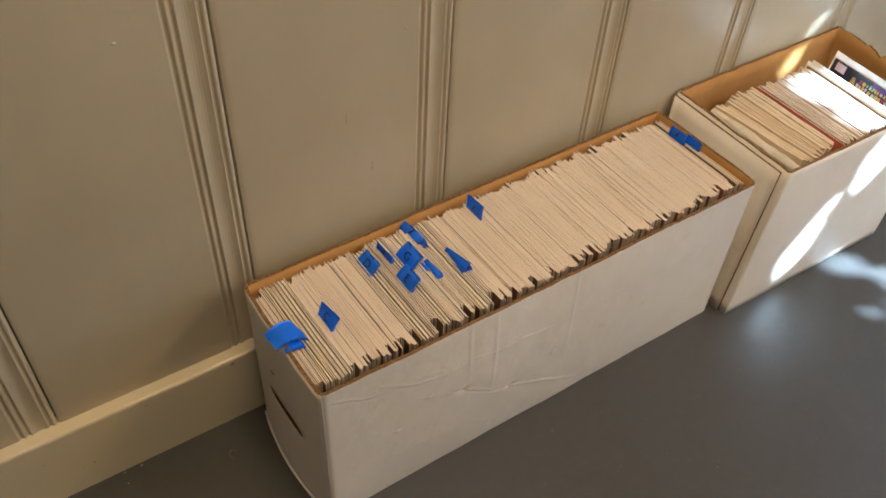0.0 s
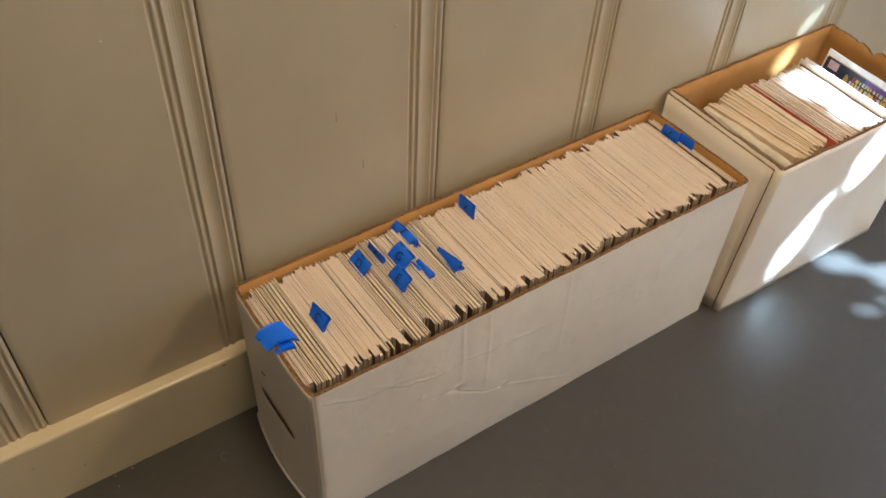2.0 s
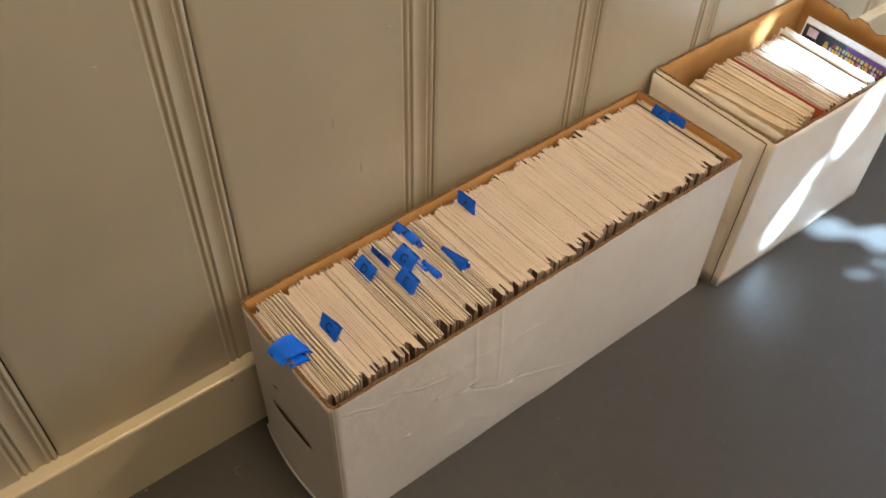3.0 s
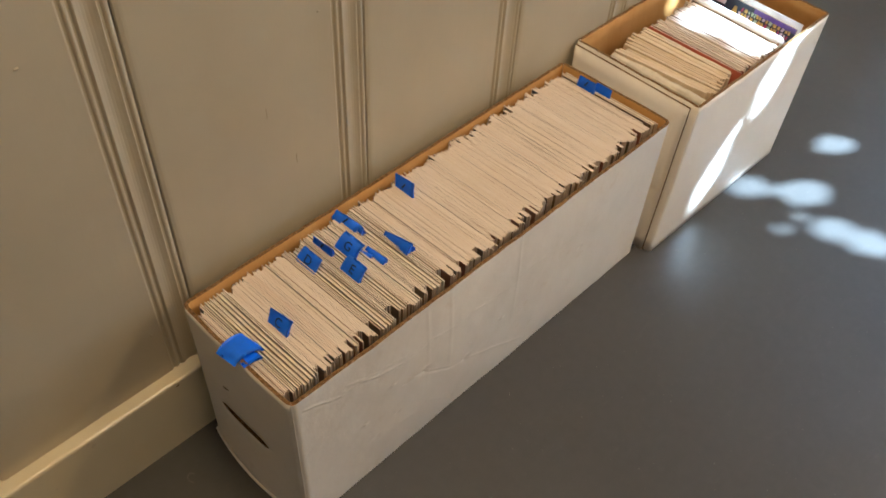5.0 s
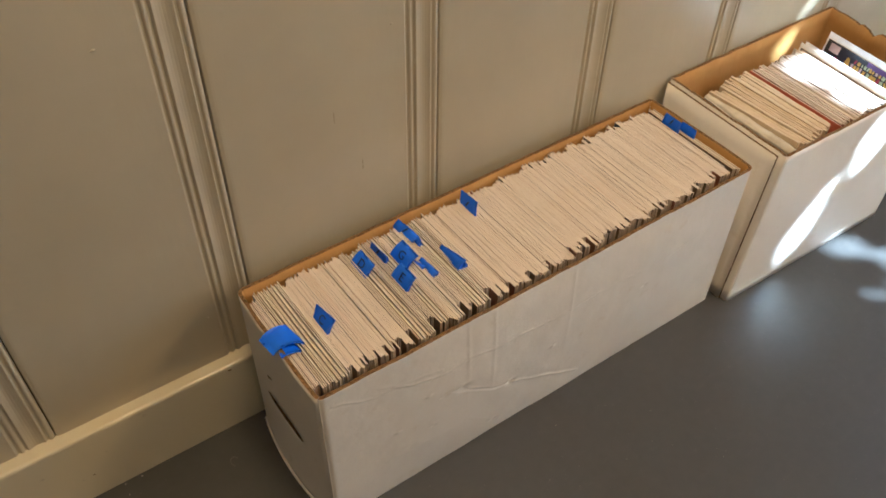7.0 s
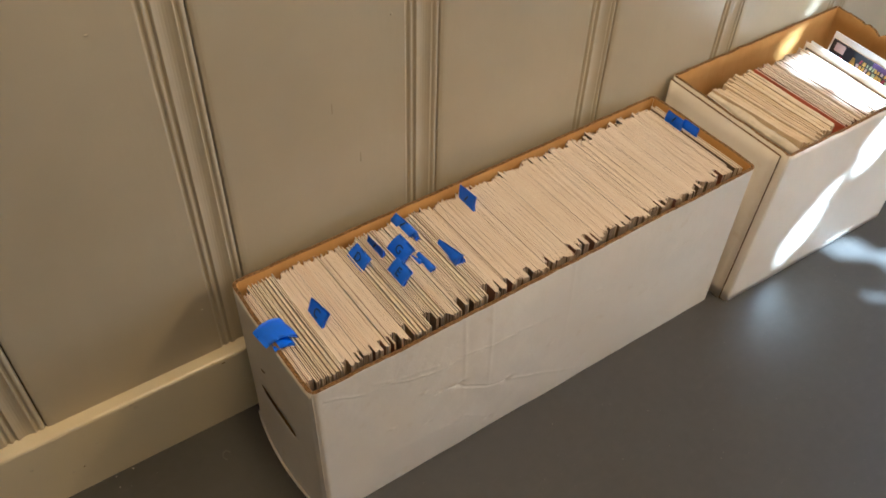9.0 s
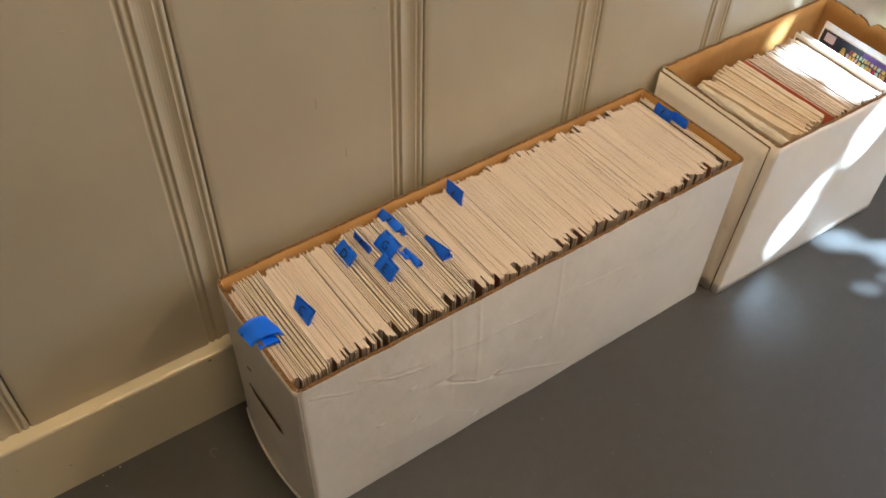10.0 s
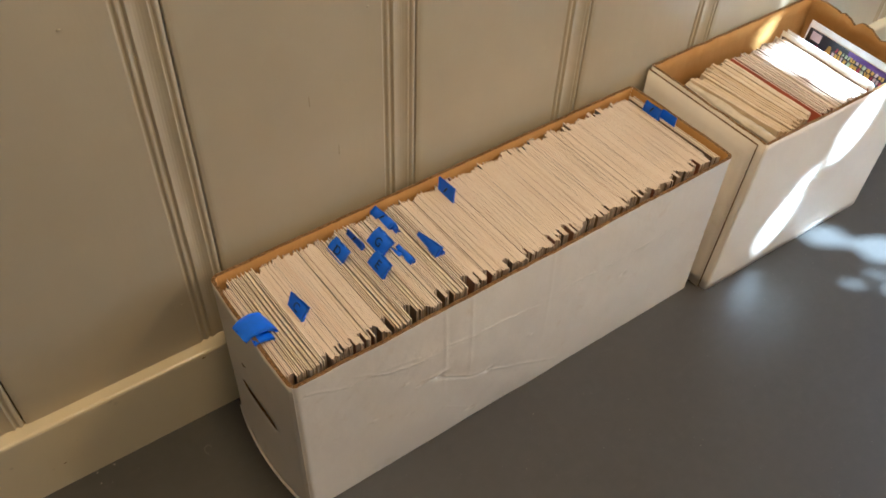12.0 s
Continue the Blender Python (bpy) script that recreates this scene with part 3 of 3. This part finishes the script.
def torn(s):
    d = 0.001 + soft_rim(s, 0.0022, 6)
    for cs, w, k2 in ((0.135, 0.012, 0.008), (0.085, 0.020, 0.010), (0.06, 0.008, 0.004), (0.165, 0.006, 0.004)):
        d += k2 * max(0.0, 1 - abs(s - cs) / w)
    return d


box_panel("end_panel", short_box, B2[0], B2[1], H2, 16, 12, lambda s, z: 0.0, lambda s: 0.001 + soft_rim(s, 0.0015, 7), lean=LEAN_BACK, lean1=LEAN2)
box_panel("side_panel", short_box, B2[1], B2[2], H2, 60, 24, push2, lambda s: 0.001 + soft_rim(s, 0.0012, 8), lean=LEAN2)
box_panel("end_panel", short_box, B2[2], B2[3], H2, 60, 12, lambda s, z: 0.0, torn, lean=LEAN2, lean1=LEAN_BACK, label="end panel with a torn rim")
box_panel("side_panel", short_box, B2[3], B2[0], H2, 60, 12, lambda s, z: 0.0, lambda s: 0.001 + soft_rim(s, 0.0018, 9), lean=LEAN_BACK)
# outer end flap, stopping short of the front corner, with its dark seam
fl = [(B2[0][0] - 0.0040, B2[0][1] - 0.002), (B2[1][0] - 0.0040, B2[1][1] + 0.013)]
box_panel("end_flap", short_box, fl[0], fl[1], H2 - 0.006, 14, 12, lambda s, z: 0.0005, lambda s: 0.001, lean=LEAN_BACK, lean1=LEAN2, label="outer end flap with a dark seam", half=1)
panel_floor(short_box, B2, 0.001)


# ---- comics: an issue and its backing board each ----
def slab(x0, x1, y0, y1, z0, z1, bow, n=5, m0=0, m1=0, jag=0.0, rnd=random):
    """A thin upright sheet with a slight bow along y: verts, faces, material per face (faces m0, edges m1)."""
    vs, fs, wh = [], [], []
    for i in range(n + 1):
        y = y0 + (y1 - y0) * i / n
        o = bow * math.sin(math.pi * i / n)
        j = rnd.uniform(-jag, jag)
        vs += [(x0 + o, y, z0), (x1 + o, y, z0), (x1 + o, y, z1 + j), (x0 + o, y, z1 + j)]
    for i in range(n):
        a, c = 4 * i, 4 * i + 4
        fs += [(a, c, c + 1, a + 1), (a + 1, c + 1, c + 2, a + 2), (a + 2, c + 2, c + 3, a + 3), (a + 3, c + 3, c, a)]
        wh += [m1, m0, m1, m0]
    fs += [(0, 1, 2, 3), (4 * n + 3, 4 * n + 2, 4 * n + 1, 4 * n)]
    wh += [m1, m1]
    return vs, fs, wh


def variant(name, thick, width, z1, bow, mats, m0, m1, rnd, jag=0.0003):
    vs, fs, wh = slab(-thick / 2, thick / 2, -width / 2, width / 2, 0.0, z1, bow, 5, m0, m1, jag, rnd)
    return fix_normals(mesh_of(name, vs, fs, mats, wh))


rng = random.Random(11)
issues = [(t, variant("issue", t, rng.uniform(0.166, 0.171), rng.uniform(0.2725, 0.2742), rng.uniform(-0.0006, 0.0006), [MAT_COVER, MAT_PAGES], 0, 1, rng))
          for t in (0.0015, 0.0017, 0.0019, 0.0021, 0.0018, 0.0016, 0.0020)]
tight_issues = [(t, variant("issue", t, rng.uniform(0.167, 0.172), rng.uniform(0.2754, 0.2757), rng.uniform(-0.0004, 0.0004), [MAT_COVER, MAT_PAGES], 0, 1, rng, 0.0001))
                for t in (0.0011, 0.0013, 0.0014, 0.0016, 0.0012)]
boards = [(t, variant("backing_board", t, rng.uniform(0.170, 0.176), rng.uniform(0.2748, 0.2762), rng.uniform(-0.0006, 0.0006), [MAT_BOARD_NEW], 0, 0, rng))
          for t in (0.0011, 0.0012, 0.0014, 0.0010, 0.0013, 0.0012)]
short_boards = [(t, variant("backing_board", t, rng.uniform(0.153, 0.158), 0.2755, 0.0, [MAT_BOARD], 0, 0, rng, 0.0001)) for t in (0.0010, 0.0011)]
short_issues = [(t, variant("issue", t, rng.uniform(0.150, 0.155), 0.2752, 0.0, [MAT_COVER, MAT_PAGES], 0, 1, rng, 0.0001)) for t in (0.0013, 0.0015, 0.0018)]
tight_boards = [(t, variant("backing_board", t, rng.uniform(0.171, 0.176), rng.uniform(0.2755, 0.2758), rng.uniform(-0.0004, 0.0004), [MAT_BOARD], 0, 0, rng, 0.0001))
                for t in (0.0009, 0.0010, 0.0011, 0.0010)]
FLOOR1 = 0.0060


def comic(x, y, z, lean, yaw, issue, board, group, label, gap=0.0, shift=None, rise=None):
    ob = tagged(new("comic_book", issue[1]), label, "comic book", group)
    ob.matrix_world = pose(x, y, z, 0, lean, yaw)
    bd = part_of("backing_board", board[1], ob)
    bd.location = (issue[0] / 2 + board[0] / 2 + gap, rng.uniform(-0.0030, 0.0040) if shift is None else shift, rng.uniform(-0.0006, 0.0010) if rise is None else rise)
    return ob


x = 0.0085
count = 0
LABEL1 = "bagged comic book with a cream backing board, filed upright"
LABEL_LOOSE = "loosely filed bagged comic book with a bright cream board"
# how far each stretch of the row reaches, how loosely it is filed (0 to 1) and how much it is raised
STRETCHES = [(0.046, 0.9, 0.0012), (0.053, 0.7, 0.0022), (0.114, 0.0, 0.0), (0.119, 0.5, 0.0016), (0.141, 0.08, 0.0006), (0.196, 0.95, 0.0012), (0.270, 0.55, 0.0008),
             (0.305, 0.08, 0.0004), (0.70, 0.012, 0.0)]
cluster_left, cluster_y, cluster_z, recessed = 0, 0.0, 0.0, False
while x < 0.694 and count < 298:
    loose_by, up = next((lo, r) for end, lo, r in STRETCHES if x < end)
    loose = rng.random() < loose_by
    if cluster_left <= 0:
        recessed = not recessed and rng.random() < (0.8 if x < 0.3 else 0.42)
        cluster_left = rng.choice((1, 1, 2, 3) if recessed else (1, 2, 2, 3, 4, 5))
        cluster_y, cluster_z = rng.uniform(-0.0055, 0.0045), rng.choice((0.0, 0.0, 0.0, 0.0002, 0.0004))
    cluster_left -= 1
    a, c = rng.choice(issues if loose else tight_issues), rng.choice(boards if loose else tight_boards)
    if recessed:
        a, c = rng.choice(short_issues), rng.choice(short_boards)
    y = (-0.1290 if recessed else -0.1320) + 0.012 * x + cluster_y - (0.004 if x < 0.04 else 0) + rng.uniform(-0.0012, 0.0012)
    z = FLOOR1 + up + cluster_z + (rng.uniform(-0.0004, 0.0010) if loose else 0.0)
    gap = rng.uniform(0.0003, 0.0010) if loose else 0.0
    comic(x + a[0] / 2, y, z, rng.uniform(-0.05, 0.05), 2.2 + 0.4 * x + rng.uniform(-0.1, 0.1), a, c, "comics in the long box", LABEL_LOOSE if loose else LABEL1, gap,
          rng.uniform(-0.002, 0.002), rng.uniform(-0.0004, 0.0010) if loose else rng.uniform(-0.0001, 0.0002))
    x += a[0] + c[0] + gap + (rng.uniform(0.0004, 0.0014) if loose else (0.00015 if cluster_left == 0 else 0.0))
    count += 1
# two leaning against the far end
for xx, yy in ((0.700, -0.125), (0.7055, -0.128)):
    comic(xx, yy, FLOOR1 + 0.001, 0.35, 2.6, issues[2], boards[1], "comics in the long box", "bagged comic book leaning at the box's far end")


# ---- blue tape flags ----
def letter_mesh(ch, size):
    cu = bpy.data.curves.new("letter", "FONT")
    cu.body, cu.size, cu.align_x, cu.align_y, cu.offset = ch, size, "CENTER", "CENTER", -0.0001
    ob = bpy.data.objects.new("letter", cu)
    scene.collection.objects.link(ob)
    bpy.context.view_layer.update()
    me = bpy.data.meshes.new_from_object(ob.evaluated_get(bpy.context.evaluated_depsgraph_get()))
    bpy.data.objects.remove(ob)
    bpy.data.curves.remove(cu)
    me.materials.clear()
    me.materials.append(MAT_INK)
    return me


def tape_flag(x, y, z, width, height, lean, yaw=0.0, curl=0.0, mark=None, twist=0.0, label="", open_fold=0.0, skew=0.0, taper=0.0):
    """A strip folded over on itself, standing on a comic's top edge at x, centred on y; lean: degrees from upright towards the far end."""
    n, mcols = 8, 6
    vs, fs = [], []
    for layer, off in ((0, 0.0), (1, 0.0006)):
        for j in range(n + 1):
            v = j / n
            for i in range(mcols + 1):
                u = i / mcols - 0.5
                yy = -u * width * (1 - 0.05 * v) + skew * v
                bend = curl * v * v
                a = radians(lean) + bend + twist * u * v
                r = height * v * (1 - taper * (0.5 - u))
                px = r * math.sin(a) + off * (1 + 18 * open_fold * (1 - v) * (0.5 + u))
                pz = r * math.cos(a) + (0.0006 * rng.uniform(-1, 1) if j == n else 0)
                if j == 0:
                    pz -= 0.004 + 0.0012 * rng.random()
                vs.append((px, yy, pz))
    w = mcols + 1
    per = w * (n + 1)
    for layer in (0, 1):
        for j in range(n):
            for i in range(mcols):
                q = (layer * per + j * w + i, layer * per + j * w + i + 1, layer * per + (j + 1) * w + i + 1, layer * per + (j + 1) * w + i)
                fs.append(q if layer else q[::-1])
    for i in range(mcols):
        a = n * w + i
        fs.append((a, a + 1, per + a + 1, per + a))
    for j in range(n):
        for i, fl_ in ((0, 0), (mcols, 1)):
            a, c = j * w + i, (j + 1) * w + i
            q = (a, c, per + c, per + a)
            fs.append(q[::-1] if fl_ else q)
    ob = tagged(new("tape_flag", mesh_of("tape_flag", vs, fs, [MAT_TAPE], smooth=True)), label, "tape flag", "tape flags in the long box")
    ob.matrix_world = pose(x, y, z, 0, 0, yaw)
    # marker writing on the side that faces the near end
    la = radians(lean) + curl * 0.3
    face = Matrix.Translation((height * 0.52 * math.sin(la) - 0.0012 * math.cos(la), skew * 0.5, height * 0.52 * math.cos(la) + 0.0012 * math.sin(la)))
    face = face @ Matrix(((0, math.sin(la), -math.cos(la), 0), (-1, 0, 0, 0), (0, math.cos(la), math.sin(la), 0), (0, 0, 0, 1)))
    if mark and mark.isalpha():
        p = part_of("letter", letter_mesh(mark, 0.0170), ob, "black handwritten letter")
        p.matrix_local = face
    elif mark:
        bm = box_bm(-0.0045, 0.0045, -0.001, 0.001, -0.0002, 0.0002)
        part("ink_mark", bm, MAT_INK, ob).matrix_local = face @ pose(0, 0, 0, 0, 0, 65)
    return ob


TZ = 0.2800
tape_flag(0.0330, -0.131, TZ + 0.003, 0.035, 0.041, -50, 4, -0.58, None, 0.12, "blank blue painter's tape flag bent over the box rim", 0.3)
tape_flag(0.0240, -0.142, TZ + 0.002, 0.030, 0.027, -58, 8, -0.2, None, -0.1, "lower blank blue tape flag under another on the rim", 0.5, 0.0, 0.25)
tape_flag(0.0625, -0.136, TZ, 0.034, 0.022, 30, 2, 0.1, "C", 0.4, "blue painter's tape flag lettered C", 0.3, 0.003)
tape_flag(0.1465, -0.082, TZ, 0.036, 0.024, 38, 2, 0.15, "D", 0.0, "blue painter's tape flag lettered D", 0.2)
tape_flag(0.1825, -0.073, TZ, 0.037, 0.016, 25, 2, -0.3, "-", 0.0, "small curled blue painter's tape flag with a mark", 0.5, 0.0, 0.2)
tape_flag(0.1955, -0.099, TZ, 0.036, 0.029, 36, 2, 0.3, "G", 0.1, "blue painter's tape flag lettered G", 0.4)
tape_flag(0.1770, -0.131, TZ, 0.035, 0.026, 34, 2, 0.2, "E", 0.0, "blue painter's tape flag lettered E", 0.4)
tape_flag(0.2290, -0.058, TZ, 0.045, 0.018, 44, -3, 0.2, "-", 0.5, "crumpled blue painter's tape flag folded in two", 1.2, 0.0, 0.35)
tape_flag(0.2370, -0.074, TZ, 0.030, 0.012, 10, -6, 0.6, None, -0.6, "loose end of crumpled blue painter's tape", 0.8, 0.0, 0.5)
tape_flag(0.2150, -0.117, TZ, 0.020, 0.010, 40, 2, 0.4, None, 0.3, "short dog-eared blue painter's tape flag", 0.9, 0.0, 0.6)
tape_flag(0.2215, -0.128, TZ, 0.036, 0.012, 30, -2, 0.4, None, 0.4, "narrow dog-eared blue painter's tape flag", 0.9, 0.0, 0.3)
tape_flag(0.2560, -0.131, TZ, 0.046, 0.019, 14, -1, 0.3, None, 0.4, "blue painter's tape flag curling over itself", 1.2, 0.0, 0.45)
tape_flag(0.2600, -0.136, TZ, 0.040, 0.013, 50, -1, -0.3, None, 0.3, "loose half of a curling blue tape flag", 0.8, 0.0, 0.75)
tape_flag(0.3310, -0.068, TZ, 0.034, 0.021, 14, 2, 0.1, "-", 0.2, "blue painter's tape flag with a pen stroke", 0.2, 0.006)
tape_flag(0.6965, -0.088, TZ + 0.003, 0.033, 0.014, 12, 2, 0.1, "-", 0.0, "blue painter's tape flag at the last comics", 0.2)
tape_flag(0.7045, -0.114, TZ + 0.002, 0.030, 0.013, 14, 3, 0.1, None, 0.0, "blank blue painter's tape flag at the last comics", 0.2)

# ---- comics in the short box, leaning with it ----
L2 = 7.3
old_issues = [(t, variant("issue", t, rng.uniform(0.170, 0.178), rng.uniform(0.2618, 0.2648), rng.uniform(-0.0012, 0.0012), [MAT_OLD, MAT_OLD], 0, 1, rng, 0.0007))
              for t in (0.0040, 0.0052, 0.0060, 0.0047, 0.0068)]
tan_issues = [(t, variant("issue", t, rng.uniform(0.170, 0.176), rng.uniform(0.2636, 0.2646), rng.uniform(-0.0006, 0.0006), [MAT_COVER, MAT_PAGES], 0, 1, rng, 0.0003))
              for t in (0.0018, 0.0030, 0.0042)]
tall_boards = [(t, variant("backing_board", t, rng.uniform(0.176, 0.180), rng.uniform(0.2640, 0.2655), rng.uniform(-0.0008, 0.0008), [MAT_BOARD], 0, 0, rng))
               for t in (0.0010, 0.0013)]
Z2 = 0.0062
DX = 0.262 * math.tan(radians(L2))


def top_at(xt):
    return xt - DX


def loose_comic(xt, y, issue, label, lean=L2, yaw=0.0):
    ob = tagged(new("comic_book", issue[1]), label, "comic book", "comics in the short box")
    ob.matrix_world = pose(xt - DX, y, Z2 + 0.0004, 0, lean, yaw)
    return ob


for xt, yy, yw in ((0.800, -0.136, -1.5), (0.8075, -0.139, -2.5)):
    loose_comic(xt, yy, tan_issues[0], "thin bagged comic book at the short box's near end", L2, yw)
# bagged bundle with a shiny folded top
n1, n2 = 90, 13
vs, fs = [], []
for i in range(n1 + 1):
    y = -0.047 - 0.180 * i / n1
    wv = 0.0016 * noise.noise((y * 14, 0, 1)) + 0.0004 * noise.noise((y * 90, 0, 7))
    for j in range(n2):
        a = math.pi * j / (n2 - 1)
        crumple = 0.0024 * noise.noise((y * 13, j * 1.3, 3)) + 0.0009 * noise.noise((y * 85, j * 1.9, 5))
        vs.append(((0.0090 + crumple) * math.cos(a) + wv, y, 0.252 + (0.0070 + 1.5 * crumple) * math.sin(a) + 0.7 * wv))
    vs.append((-0.0050, y, 0.0))
    vs.append((0.0050, y, 0.0))
w = n2 + 2
for i in range(n1):
    for j in range(w):
        fs.append((i * w + j, i * w + (j + 1) % w, (i + 1) * w + (j + 1) % w, (i + 1) * w + j))
fs += [tuple(range(w))[::-1], tuple(n1 * w + j for j in range(w))]
bundle = tagged(new("bagged_comic", fix_normals(mesh_of("bagged_comic", vs, fs, [MAT_BAG], smooth=True))), "bundle of comics in a shiny folded plastic bag", "comic book")
bundle.matrix_world = pose(top_at(0.828), 0, Z2 + 0.001, 0, L2, 2.2)
xt = 0.839
while xt < 0.926:
    iss = rng.choice(old_issues)
    loose_comic(xt + iss[0] / 2, -0.133 + rng.uniform(-0.008, 0.009) - (0.005 if xt < 0.865 else 0), iss, "old comic book with yellowed page edges", L2, 6.0 - 50 * (xt - 0.839) + rng.uniform(-0.25, 0.25))
    xt += iss[0]
red = variant("issue", 0.0026, 0.180, 0.2645, 0.0003, [MAT_RED, MAT_PAGES], 0, 1, rng)
redtop = tagged(new("comic_book", red), "thick comic book with a red cover", "comic book", "comics in the short box")
redtop.matrix_world = pose(top_at(0.9335), -0.135, Z2 + 0.0004, 0, L2, 1.8)
redc = variant("cover", 0.0008, 0.181, 0.2650, 0.0003, [MAT_RED], 0, 0, rng)
part_of("cover", redc, redtop, "red card cover").location = (-0.0018, 0, 0)
xt = 0.9385
while xt < 1.050:
    iss, bd = rng.choice(tan_issues), rng.choice(tall_boards)
    ob = comic(top_at(xt + iss[0] / 2), -0.134 + rng.uniform(-0.004, 0.003), Z2 + 0.0004, L2, 1.5 - 22 * (xt - 0.94), iss, bd, "comics in the short box", "bagged comic book with a cream board, leaning")
    xt += iss[0] + bd[0] + rng.uniform(0.0, 0.0003)
wb = [(0.0012, variant("backing_board", 0.0012, 0.179, 0.272, 0.0, [MAT_BOARD_WHITE], 0, 0, rng))]
for k2 in range(3):
    comic(top_at(1.0540 + 0.0042 * k2), -0.132 - 0.002 * k2, Z2 + 0.0004, L2, -1.0, tan_issues[1], wb[0], "comics in the short box", "comic book with a bright white backing board")

# last comic, leaning on the far end with its cover in view
LC = 9.8
cov = tagged(new("comic_book"), "comic book with a dark lettered cover, leaning on the box end", "comic book", "comics in the short box")
cov.matrix_world = pose(1.080, -0.134, Z2 + 0.002, 0, LC, -1.0)
part_of("backing_board", variant("backing_board", 0.0014, 0.180, 0.272, 0.0, [MAT_BOARD_WHITE], 0, 0, rng), cov, "white backing board").location = (0.0028, 0, 0)
part_of("issue", variant("issue", 0.0030, 0.170, 0.2615, 0.0, [MAT_BLACK, MAT_PAGES], 0, 1, rng), cov, "black printed cover")


def ink(name, y0, y1, z0, z1, mat, rot=0.0, lift=0.0004):
    """A printed patch on the cover; y from the spine side, z from the foot."""
    bm = box_bm(-0.0001, 0.0001, -(y1 - y0) / 2, (y1 - y0) / 2, -(z1 - z0) / 2, (z1 - z0) / 2)
    part(name, bm, mat, cov).matrix_local = pose(-0.0015 - lift, 0.085 - (y0 + y1) / 2, (z0 + z1) / 2, rot, 0, 0)


ink("printed_band", 0.085, 0.170, 0.252, 0.2615, MAT_PURPLE)
ink("printed_band", 0.012, 0.165, 0.200, 0.214, MAT_PURPLE, lift=0.0003)
ink("corner_box", 0.008, 0.028, 0.243, 0.258, MAT_PINK)
ink("printed_patch", 0.022, 0.044, 0.224, 0.236, MAT_CRIMSON, 20)
ink("printed_patch", 0.110, 0.150, 0.198, 0.210, MAT_CRIMSON, -8, 0.0006)
ink("printed_patch", 0.060, 0.100, 0.203, 0.212, MAT_GREEN, 6, 0.0005)
bm = bmesh.new()                                      # large wedge that opens the title
for q in ((0, 0.010, -0.011), (0, 0.004, -0.011), (0, -0.001, 0.011), (0, -0.006, 0.011), (0, -0.012, -0.011), (0, -0.006, -0.011)):
    bm.verts.new(q)
bm.verts.ensure_lookup_table()
bm.faces.new((bm.verts[0], bm.verts[1], bm.verts[2], bm.verts[3], bm.verts[4], bm.verts[5]))
bmesh.ops.solidify(bm, geom=bm.faces[:], thickness=0.0002)
part("title_shape", bm, MAT_GOLD, cov).matrix_local = pose(-0.0024, 0.085 - 0.046, 0.239, 0, 0, 0)
for row, (z, hgt) in enumerate(((0.2495, 0.0035), (0.2400, 0.0048), (0.2280, 0.0052), (0.2170, 0.0040))):
    y = 0.062 - 0.004 * row
    while y < 0.158:
        wd = rng.uniform(0.0025, 0.0065)
        hh = hgt * rng.uniform(0.7, 1.1)
        pick = rng.random()
        ink("title_bar", y, y + wd, z - hh, z + hh, MAT_GOLD if pick < 0.55 else MAT_GREEN if pick < 0.75 else MAT_PINK if pick < 0.9 else MAT_CRIMSON,
            rng.uniform(-22, 22), 0.0007 + 0.0001 * (row % 2) + 0.0002 * rng.random())
        y += wd + rng.uniform(0.0008, 0.0030)
